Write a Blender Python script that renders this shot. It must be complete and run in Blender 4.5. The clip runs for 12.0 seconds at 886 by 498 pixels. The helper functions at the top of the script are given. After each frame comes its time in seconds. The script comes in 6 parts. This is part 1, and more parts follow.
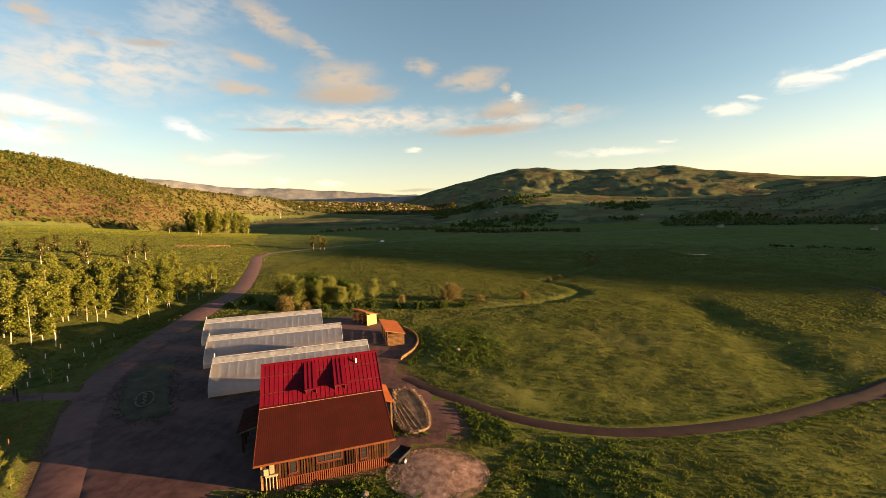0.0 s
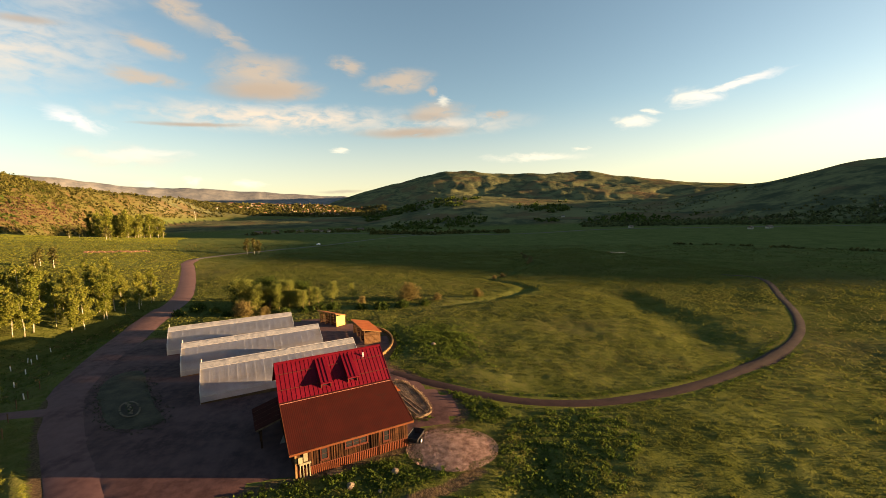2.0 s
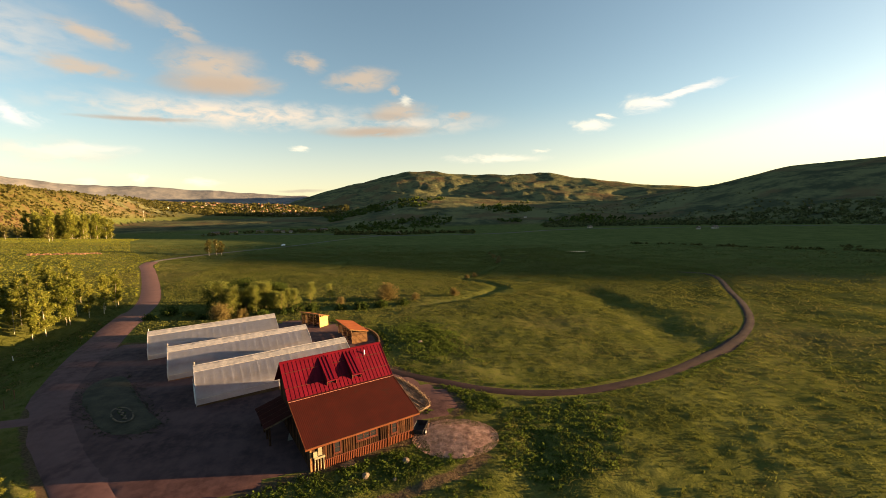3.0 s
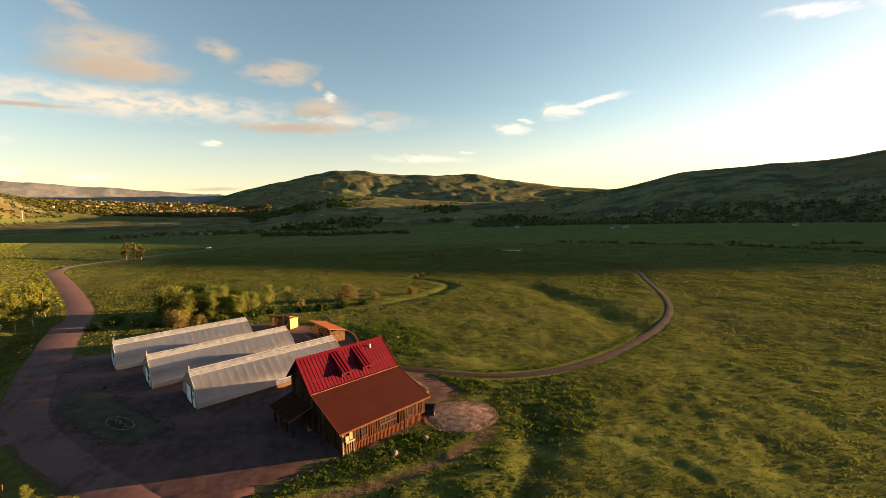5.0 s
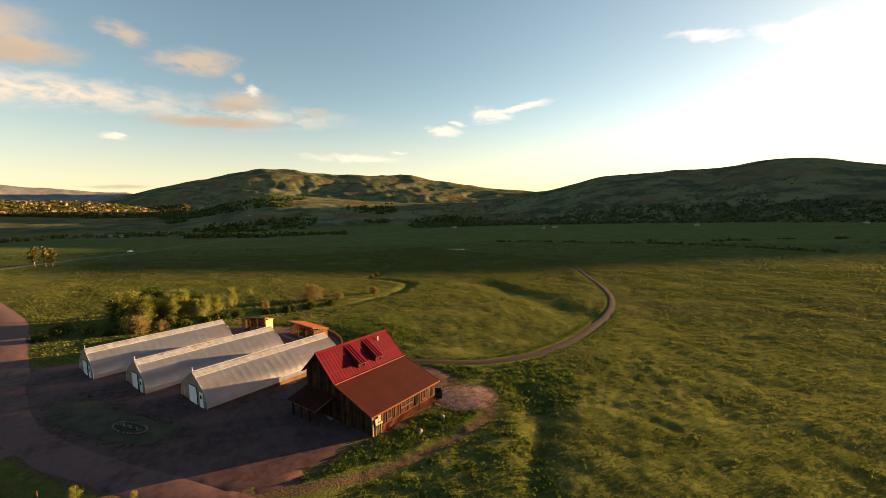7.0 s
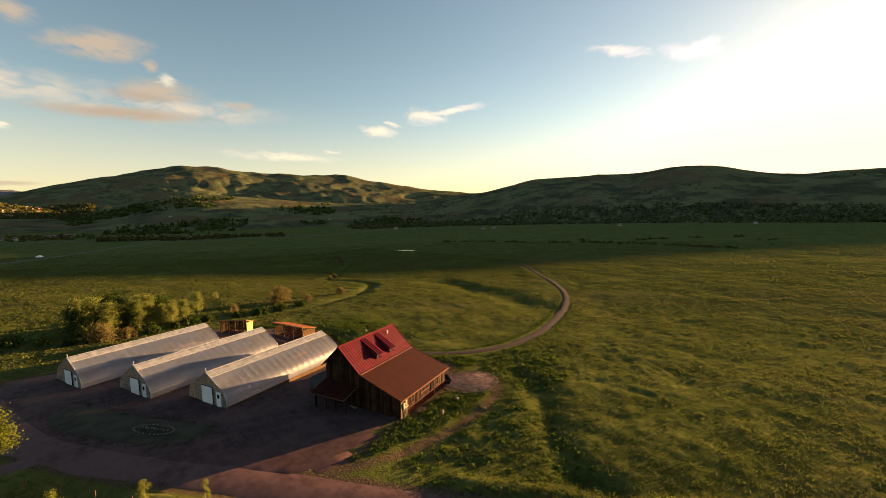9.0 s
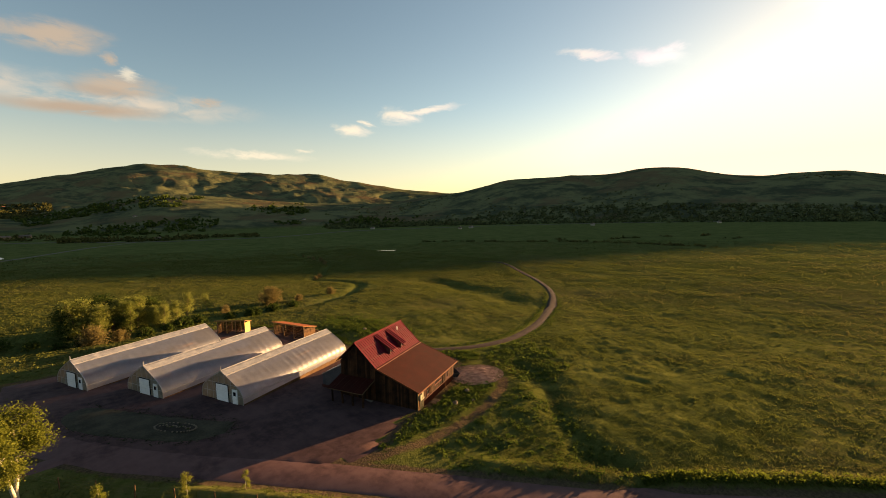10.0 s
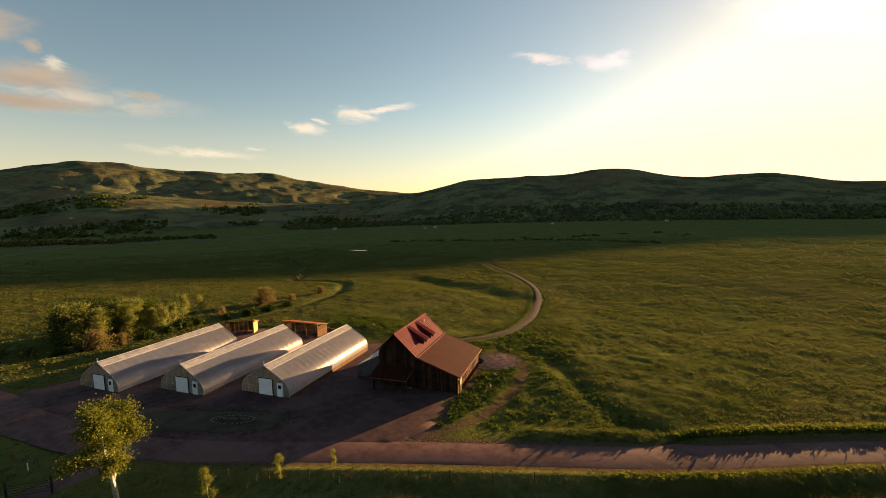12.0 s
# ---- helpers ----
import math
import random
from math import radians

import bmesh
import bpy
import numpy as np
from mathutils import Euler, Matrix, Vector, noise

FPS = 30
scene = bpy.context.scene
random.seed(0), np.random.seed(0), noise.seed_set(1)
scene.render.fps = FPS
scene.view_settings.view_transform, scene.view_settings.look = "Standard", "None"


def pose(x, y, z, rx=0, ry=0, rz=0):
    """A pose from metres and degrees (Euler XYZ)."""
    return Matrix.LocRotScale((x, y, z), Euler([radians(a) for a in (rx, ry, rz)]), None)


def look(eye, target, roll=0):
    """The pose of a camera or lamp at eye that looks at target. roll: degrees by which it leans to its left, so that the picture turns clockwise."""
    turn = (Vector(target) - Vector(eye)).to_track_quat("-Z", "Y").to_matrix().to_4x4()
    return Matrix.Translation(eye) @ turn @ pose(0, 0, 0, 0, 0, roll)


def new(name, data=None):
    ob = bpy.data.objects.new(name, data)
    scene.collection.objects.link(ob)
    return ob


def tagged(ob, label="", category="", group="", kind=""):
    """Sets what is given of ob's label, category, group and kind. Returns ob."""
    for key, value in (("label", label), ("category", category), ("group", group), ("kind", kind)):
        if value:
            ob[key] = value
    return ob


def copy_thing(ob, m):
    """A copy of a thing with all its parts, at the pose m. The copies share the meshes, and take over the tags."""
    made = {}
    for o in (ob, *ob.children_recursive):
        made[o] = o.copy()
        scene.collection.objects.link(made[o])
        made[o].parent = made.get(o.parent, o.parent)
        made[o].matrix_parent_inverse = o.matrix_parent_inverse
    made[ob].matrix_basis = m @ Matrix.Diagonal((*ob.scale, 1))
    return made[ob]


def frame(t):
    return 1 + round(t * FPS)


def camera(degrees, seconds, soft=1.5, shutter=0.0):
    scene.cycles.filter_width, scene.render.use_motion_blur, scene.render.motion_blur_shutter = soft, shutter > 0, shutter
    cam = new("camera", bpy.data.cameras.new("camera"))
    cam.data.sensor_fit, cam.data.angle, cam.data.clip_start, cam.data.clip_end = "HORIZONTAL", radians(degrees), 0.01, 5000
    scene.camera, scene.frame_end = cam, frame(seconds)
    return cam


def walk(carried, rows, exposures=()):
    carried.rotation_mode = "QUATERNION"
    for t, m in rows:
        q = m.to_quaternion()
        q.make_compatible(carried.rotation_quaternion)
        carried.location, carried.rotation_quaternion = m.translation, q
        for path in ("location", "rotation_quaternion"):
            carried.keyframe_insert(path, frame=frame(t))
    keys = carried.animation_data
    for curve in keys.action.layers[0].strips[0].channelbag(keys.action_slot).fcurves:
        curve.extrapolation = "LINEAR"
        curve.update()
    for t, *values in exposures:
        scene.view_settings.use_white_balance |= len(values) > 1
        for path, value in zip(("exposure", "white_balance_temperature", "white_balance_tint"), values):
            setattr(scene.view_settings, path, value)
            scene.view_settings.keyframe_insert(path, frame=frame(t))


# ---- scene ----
cam = camera(94.4, 12.0, soft=0.8)
PATH = [
    (0, (0.302, 0.614, 24.023), (0.314, 2.608, 23.868), -1.6),
    (0.5, (-1.882, -0.706, 24.066), (-1.787, 1.286, 23.912), -1.6),
    (1, (-4.081, -1.853, 24.134), (-3.906, 0.133, 23.982), -1.7),
    (1.5, (-6.421, -2.801, 24.238), (-6.162, -0.824, 24.085), -1.7),
    (2, (-8.899, -3.667, 24.391), (-8.547, -1.705, 24.236), -1.7),
    (2.5, (-11.416, -4.473, 24.646), (-10.975, -2.529, 24.487), -1.6),
    (3, (-13.97, -5.181, 24.739), (-13.444, -3.258, 24.58), -1.6),
    (5, (-25.07, -7.344, 25.482), (-24.219, -5.542, 25.314), -1.6),
    (5.5, (-27.953, -7.442, 25.587), (-27.028, -5.677, 25.417), -1.5),
    (6, (-30.89, -7.393, 25.517), (-29.895, -5.666, 25.347), -1.6),
    (6.5, (-33.741, -7.286, 25.708), (-32.678, -5.601, 25.537), -1.5),
    (7, (-36.589, -7.113, 25.752), (-35.459, -5.472, 25.579), -1.5),
    (9, (-48.599, -4.831, 26.161), (-47.229, -3.385, 25.985), -1.4),
    (9.5, (-51.468, -3.872, 26.16), (-50.051, -2.472, 25.983), -1.4),
    (10, (-54.261, -2.828, 26.262), (-52.805, -1.469, 26.083), -1.4),
    (10.5, (-57.056, -1.596, 26.328), (-55.561, -0.28, 26.147), -1.4),
    (11, (-59.859, -0.25, 26.391), (-58.331, 1.028, 26.21), -1.4),
    (11.5, (-62.635, 1.239, 26.423), (-61.078, 2.481, 26.242), -1.4),
    (12, (-65.342, 2.741, 26.41), (-63.756, 3.946, 26.225), -1.6),
]
walk(cam, [(t, look(eye, target, roll)) for t, eye, target, roll in PATH], exposures=[(0, 2.32, 10200, 23.5), (6, 2.38, 10800, 24.5), (9, 2.19, 11300, 26), (12, 2.0, 11600, 27)])

# ---------------------------------------------------------------- light
SUN_AZ, SUN_EL = 100.5, 3.75          # degrees, clockwise from +y, and above the horizon
sun_data = bpy.data.lights.new("sun", "SUN")
sun_data.energy, sun_data.angle, sun_data.color = 5.0, radians(0.4), (1.0, 0.77, 0.48)
sun = new("sun", sun_data)
_a, _e = radians(SUN_AZ), radians(SUN_EL)
sun.matrix_world = look((0, 0, 300), (-math.sin(_a) * math.cos(_e), -math.cos(_a) * math.cos(_e), 300 - math.sin(_e)))

# Clouds: azimuth, elevation, half width, half height (degrees), lean, density
CLOUDS_CREAM = [(-43.1, 20.1, 1.9, 0.95, -15, 0.8), (-21.2, 23.5, 4.1, 1.38, -20, 0.8), (-15.9, 21.3, 2.8, 0.74, -27, 0.6), (-23.7, 19.2, 2.5, 0.73, -13, 0.8), (-24.5, 16.0, 3.2, 0.69, -3, 0.8), (-12.5, 18.0, 4.4, 1.98, 2, 0.85),
                (-10.8, 16.4, 4.8, 1.35, 2, 0.9), (-2.0, 19.5, 2.1, 0.92, -14, 0.75), (5.3, 17.8, 3.8, 1.21, 8, 0.8), (9.6, 16.6, 1.0, 0.61, -4, 0.7), (10.1, 14.2, 3.4, 1.05, 2, 0.8), (18.2, 13.3, 1.4, 0.48, 14, 0.7)]
CLOUDS_WHITE = [(11.6, 15.3, 1.0, 0.48, -4, 0.6), (-30.8, 10.9, 2.5, 0.82, -20, 0.9), (-43.6, 11.7, 5.2, 0.74, -9, 0.7), (-44.5, 9.2, 3.1, 0.85, -7, 0.8), (-2.7, 9.3, 1.4, 0.37, -1, 0.9), (-25.6, 7.9, 3.8, 0.68, 4, 0.6), (35.0, 11.0, 2.0, 0.72, -5, 0.95),
                (37.0, 12.0, 1.0, 0.3, -10, 0.8), (41.8, 12.9, 2.4, 0.86, -3, 1.0), (45.6, 13.7, 4.0, 0.36, 5, 0.9), (22.6, 7.6, 5.7, 0.49, -2, 0.8), (28.8, 8.3, 1.2, 0.26, -6, 0.6), (74.1, 17.4, 3.0, 0.87, -12, 0.95), (66.6, 18.7, 2.9, 0.51, -13, 0.9),
                (75.5, 18.0, 1.6, 0.61, 10, 0.9), (93.2, 18.5, 7.9, 1.89, -23, 0.7), (-20.8, 5.0, 0.8, 0.5, 2, 1.0), (-14.5, 4.9, 1.4, 0.5, 1, 1.0), (-25.3, 4.6, 0.9, 0.35, 2, 0.6)]
CLOUDS_GREY = [(6.7, 11.5, 6.9, 0.65, 1, 0.9), (-20.2, 11.6, 5.1, 0.27, 3, 0.85), (-33.7, 19.5, 2.6, 0.38, 6, 0.7), (-12.2, 16.0, 5.5, 1.1, 4, 0.8), (8.2, 13.4, 3.2, 0.57, -1, 0.7), (-16.5, 15.9, 2.1, 0.93, 3, 0.5), (-38.7, 19.4, 0.9, 0.31, -4, 0.4), (-3.3, 3.8, 2.8, 0.2, 0, 0.6)]
CLOUDS_VEIL = [(-10.2, 12.9, 16.0, 1.56, 1, 1.0), (9.7, 12.4, 11.9, 1.28, 0, 0.7), (-38.1, 16.3, 12.3, 3.79, 10, 0.75), (-43.6, 10.6, 6.0, 2.65, -3, 0.7), (-26.9, 7.6, 5.5, 1.21, 2, 0.5), (-30.0, 22.7, 5.1, 2.71, 29, 0.4)]


class Nodes:
    """A thin hand for building node trees."""

    def __init__(self, tree):
        self.t = tree
        tree.nodes.clear()

    def n(self, kind, **props):
        node = self.t.nodes.new(kind)
        for key, value in props.items():
            if key == "op":
                node.operation = value
            elif key == "mode":
                node.data_type = value
        return node

    def put(self, socket, value):
        if hasattr(value, "is_output"):
            self.t.links.new(value, socket)
        elif value is not None:
            socket.default_value = value

    def math(self, op, a, b=None, c=None, clamp=False):
        node = self.n("ShaderNodeMath", op=op)
        node.use_clamp = clamp
        for i, v in enumerate((a, b, c)):
            self.put(node.inputs[i], v)
        return node.outputs[0]

    def ramp(self, x, lo, hi, a=0.0, b=1.0):
        node = self.n("ShaderNodeMapRange")
        node.interpolation_type = "SMOOTHSTEP"
        for i, v in enumerate((x, lo, hi, a, b)):
            self.put(node.inputs[i], v)
        return node.outputs[0]

    def mix(self, f, a, b, blend="MIX"):
        node = self.n("ShaderNodeMix", mode="RGBA")
        node.blend_type = blend
        self.put(node.inputs[0], f)
        for i, v in ((6, a), (7, b)):
            self.put(node.inputs[i], (*v, 1.0) if isinstance(v, tuple) and len(v) == 3 else v)
        return node.outputs[2]

    def noise(self, vec, scale, detail=4.0, rough=0.55, warp=0.0):
        node = self.n("ShaderNodeTexNoise")
        self.put(node.inputs["Vector"], vec)
        node.inputs["Scale"].default_value, node.inputs["Detail"].default_value = scale, detail
        node.inputs["Roughness"].default_value, node.inputs["Distortion"].default_value = rough, warp
        return node.outputs


world = bpy.data.worlds.new("world")
scene.world = world
world.use_nodes = True
w = Nodes(world.node_tree)
sky = w.n("ShaderNodeTexSky")
sky.sky_type, sky.sun_disc = "NISHITA", False
sky.sun_elevation, sky.sun_rotation = radians(SUN_EL + 1.0), radians(SUN_AZ)
sky.altitude, sky.air_density, sky.dust_density, sky.ozone_density = 2000.0, 1.0, 2.4, 1.8
coord = w.n("ShaderNodeTexCoord").outputs["Generated"]
split = w.n("ShaderNodeSeparateXYZ")
w.put(split.inputs[0], coord)
dx, dy, dz = split.outputs
azim = w.math("MULTIPLY", w.math("ARCTAN2", dx, dy), 180 / math.pi)
elev = w.math("MULTIPLY", w.math("ARCSINE", dz), 180 / math.pi)
stretch = w.n("ShaderNodeVectorMath", op="MULTIPLY")
w.put(stretch.inputs[0], coord)
stretch.inputs[1].default_value = (1.0, 1.0, 2.6)
wisp = w.noise(stretch.outputs[0], 13.0, 7.0, 0.64, 0.4)
fine = w.noise(stretch.outputs[0], 22.0, 5.0, 0.55, 0.5)
shift = w.n("ShaderNodeSeparateColor")
w.put(shift.inputs[0], wisp["Color"])
az_w = w.math("ADD", azim, w.math("MULTIPLY", w.math("SUBTRACT", shift.outputs[0], 0.5), 6.5))
el_w = w.math("ADD", elev, w.math("MULTIPLY", w.math("SUBTRACT", shift.outputs[1], 0.5), 1.9))

az_s = w.math("ADD", azim, w.math("MULTIPLY", w.math("SUBTRACT", shift.outputs[0], 0.5), 2.5))
el_s = w.math("ADD", elev, w.math("MULTIPLY", w.math("SUBTRACT", shift.outputs[1], 0.5), 0.7))


def cloud_mask(rows, soft, az_w=az_w, el_w=el_w):
    total = None
    for az, el, hw, hh, lean, dense in rows:
        c, s = math.cos(radians(lean)), math.sin(radians(lean))
        a, e = w.math("SUBTRACT", az_w, az), w.math("SUBTRACT", el_w, el)
        p = w.math("DIVIDE", w.math("ADD", w.math("MULTIPLY", a, c), w.math("MULTIPLY", e, s)), hw)
        q = w.math("DIVIDE", w.math("SUBTRACT", w.math("MULTIPLY", e, c), w.math("MULTIPLY", a, s)), hh)
        r = w.math("SQRT", w.math("ADD", w.math("MULTIPLY", p, p), w.math("MULTIPLY", q, q)))
        m = w.math("MULTIPLY", w.ramp(r, 1.5, soft, 0.0, 1.0), dense)
        total = m if total is None else w.math("MAXIMUM", total, m)
    return total


def thin(mask, low, high):
    broken = w.math("ADD", w.math("MULTIPLY", fine["Fac"], 0.6), w.math("MULTIPLY", wisp["Fac"], 0.4))
    return w.math("MULTIPLY", mask, w.ramp(broken, low, high, 0.0, 1.0), clamp=True)


soft_sky = w.n("ShaderNodeHueSaturation")
soft_sky.inputs["Saturation"].default_value = 1.12
w.put(soft_sky.inputs["Color"], sky.outputs[0])
sky_col = soft_sky.outputs[0]
SKY = 0.112
glow = w.mix(1.0, sky_col, (SKY * 0.95, SKY * 1.03, SKY), "MULTIPLY")
cap = w.n("ShaderNodeVectorMath", op="MINIMUM")
w.put(cap.inputs[0], glow)
cap.inputs[1].default_value = (0.52, 0.505, 0.47)
haze = w.math("MULTIPLY", w.ramp(elev, 15.0, 0.0, 0.0, 1.0), 0.5)
glow = w.mix(haze, cap.outputs[0], (0.235, 0.232, 0.20))
bright = w.n("ShaderNodeVectorMath", op="MAXIMUM")
w.put(bright.inputs[0], glow)
w.put(bright.inputs[1], w.mix(1.0, cap.outputs[0], (0.8, 0.8, 0.8), "MULTIPLY"))
glow = bright.outputs[0]
glow = w.mix(thin(cloud_mask(CLOUDS_VEIL, 0.0), 0.32, 0.62), glow, (0.232, 0.247, 0.246))
glow = w.mix(thin(cloud_mask(CLOUDS_CREAM, 0.2), 0.31, 0.52), glow, (0.158, 0.162, 0.157))
lit = w.n("ShaderNodeVectorMath", op="MAXIMUM")
w.put(lit.inputs[0], w.mix(1.0, glow, (1.04, 1.24, 1.2), "MULTIPLY"))
lit.inputs[1].default_value = (0.260, 0.312, 0.318)
glow = w.mix(thin(cloud_mask(CLOUDS_WHITE, 0.1), 0.30, 0.50), glow, lit.outputs[0])
glow = w.mix(thin(cloud_mask(CLOUDS_GREY, 0.2, az_s, el_s), 0.24, 0.44), glow, (0.130, 0.134, 0.134))
back = w.n("ShaderNodeBackground")
w.put(back.inputs[0], glow)
back.inputs[1].default_value = 0.75
w.put(w.n("ShaderNodeOutputWorld").inputs[0], back.outputs[0])

# ---------------------------------------------------------------- materials
def material(name, build):
    m = bpy.data.materials.new(name)
    m.use_nodes = True
    k = Nodes(m.node_tree)
    out, bs = k.n("ShaderNodeOutputMaterial"), k.n("ShaderNodeBsdfPrincipled")
    k.put(out.inputs[0], bs.outputs[0])
    build(k, bs, out)
    return m


def where(k):
    return k.n("ShaderNodeNewGeometry").outputs["Position"]


def bump(k, bs, height, strength, distance):
    b = k.n("ShaderNodeBump")
    b.inputs["Strength"].default_value, b.inputs["Distance"].default_value = strength, distance
    k.put(b.inputs["Height"], height)
    k.put(bs.inputs["Normal"], b.outputs[0])


def mottled(name, dark, light, big=0.3, small=6.0, rough=0.8, relief=0.3, depth=0.02, metal=0.0, spread=0.25, accent=None):
    """Two scales of mottling, a per-object shift and fine relief."""

    def build(k, bs, out):
        p = where(k)
        a, b = k.noise(p, big, 5.0), k.noise(p, small, 6.0, 0.65)
        f = k.math("ADD", k.math("MULTIPLY", a["Fac"], 0.5), k.math("MULTIPLY", b["Fac"], 0.5))
        col = k.mix(k.ramp(f, 0.36, 0.64), dark, light)
        if accent:
            col = k.mix(k.ramp(k.noise(p, big * 2.3, 5.0, 0.6)["Fac"], 0.55, 0.7, 0.0, 0.75), col, accent)
        rnd = k.math("MULTIPLY_ADD", k.n("ShaderNodeObjectInfo").outputs["Random"], spread, 1.0 - spread / 2)
        hsv = k.n("ShaderNodeHueSaturation")
        k.put(hsv.inputs["Value"], rnd)
        k.put(hsv.inputs["Color"], col)
        k.put(bs.inputs["Base Color"], hsv.outputs[0])
        k.put(bs.inputs["Roughness"], k.ramp(b["Fac"], 0.3, 0.7, rough - 0.1, min(1.0, rough + 0.1)))
        bs.inputs["Metallic"].default_value = metal
        bs.inputs["Specular IOR Level"].default_value = 0.5 if rough < 0.6 else 0.12
        bump(k, bs, b["Fac"], relief, depth)

    return material(name, build)


def leafy(name, dark, light, glow=0.35, scale=0.6):
    """Leaves: mottled green that lets some light through."""

    def build(k, bs, out):
        p = where(k)
        isl = k.n("ShaderNodeNewGeometry").outputs["Random Per Island"]
        f = k.math("ADD", k.math("MULTIPLY", k.noise(p, scale, 3.0)["Fac"], 0.6), k.math("MULTIPLY", isl, 0.4))
        rnd = k.n("ShaderNodeObjectInfo").outputs["Random"]
        col = k.mix(k.ramp(k.math("ADD", f, k.math("MULTIPLY", rnd, 0.2)), 0.3, 0.85), dark, light)
        k.put(bs.inputs["Base Color"], col)
        bs.inputs["Roughness"].default_value = 1.0
        bs.inputs["Specular IOR Level"].default_value = 0.0
        tr = k.n("ShaderNodeBsdfTranslucent")
        k.put(tr.inputs[0], col)
        mx = k.n("ShaderNodeMixShader")
        mx.inputs[0].default_value = glow
        k.put(mx.inputs[1], bs.outputs[0])
        k.put(mx.inputs[2], tr.outputs[0])
        k.put(out.inputs[0], mx.outputs[0])

    return material(name, build)


def ground_build(k, bs, out):
    p = where(k)
    attr = k.n("ShaderNodeVertexColor")
    attr.layer_name = "cover"
    sep = k.n("ShaderNodeSeparateColor")
    k.put(sep.inputs[0], attr.outputs["Color"])
    brush, wood, lush = sep.outputs
    n1, n2, n3, n4 = (k.noise(p, s, 6.0, r) for s, r in ((0.012, 0.55), (0.09, 0.6), (0.7, 0.65), (4.0, 0.65)))
    f = k.math("ADD", k.math("MULTIPLY", n2["Fac"], 0.45), k.math("ADD", k.math("MULTIPLY", n3["Fac"], 0.35), k.math("MULTIPLY", n4["Fac"], 0.2)))
    grass = k.mix(k.ramp(f, 0.38, 0.62), (0.052, 0.064, 0.017), (0.103, 0.112, 0.034))
    dry = k.ramp(k.math("ADD", n1["Fac"], k.math("MULTIPLY", k.math("SUBTRACT", n3["Fac"], 0.5), 0.5)), 0.48, 0.66, 0.0, 0.7)
    grass = k.mix(dry, grass, (0.098, 0.090, 0.037))
    grass = k.mix(lush, grass, k.mix(k.ramp(f, 0.4, 0.6), (0.062, 0.090, 0.031), (0.106, 0.130, 0.048)))
    b1 = k.noise(p, 0.035, 6.0, 0.6)
    b2 = k.noise(p, 0.22, 6.0, 0.7)
    shrub = k.mix(k.ramp(b1["Fac"], 0.42, 0.58), (0.082, 0.048, 0.028), (0.060, 0.060, 0.021))
    shrub = k.mix(k.ramp(b2["Fac"], 0.4, 0.62), shrub, (0.084, 0.080, 0.032))
    far = k.noise(p, 0.011, 8.0, 0.68)
    trees = k.mix(k.ramp(far["Fac"], 0.40, 0.58), (0.050, 0.061, 0.037), (0.128, 0.132, 0.066))
    flank = k.noise(p, 0.0045, 7.0, 0.65)
    trees = k.mix(k.ramp(flank["Fac"], 0.50, 0.62, 0.0, 0.8), trees, (0.125, 0.085, 0.048))
    col = k.mix(brush, grass, shrub)
    col = k.mix(wood, col, trees)
    # distance haze painted into the far ridge: its base colour goes pale grey-blue
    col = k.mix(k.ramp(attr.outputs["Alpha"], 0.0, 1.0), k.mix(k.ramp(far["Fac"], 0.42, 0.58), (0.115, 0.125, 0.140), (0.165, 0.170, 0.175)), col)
    worn = k.n("ShaderNodeVertexColor")
    worn.layer_name = "bare"
    wf = k.math("ADD", worn.outputs["Color"], k.math("MULTIPLY", k.math("SUBTRACT", n3["Fac"], 0.5), 1.2))
    col = k.mix(k.ramp(wf, 0.35, 0.75), col, k.mix(k.ramp(n4["Fac"], 0.4, 0.6), (0.060, 0.042, 0.027), (0.100, 0.070, 0.044)))
    k.put(bs.inputs["Base Color"], col)
    bs.inputs["Roughness"].default_value = 0.95
    bs.inputs["Specular IOR Level"].default_value = 0.0
    h = k.math("ADD", k.math("MULTIPLY", n3["Fac"], 0.7), k.math("MULTIPLY", n4["Fac"], 0.4))
    h = k.math("ADD", h, k.math("MULTIPLY", k.math("MULTIPLY", wood, far["Fac"]), 20.0))
    h = k.math("ADD", h, k.math("MULTIPLY", k.math("MULTIPLY", brush, b2["Fac"]), 3.0))
    bump(k, bs, h, 0.75, 0.5)


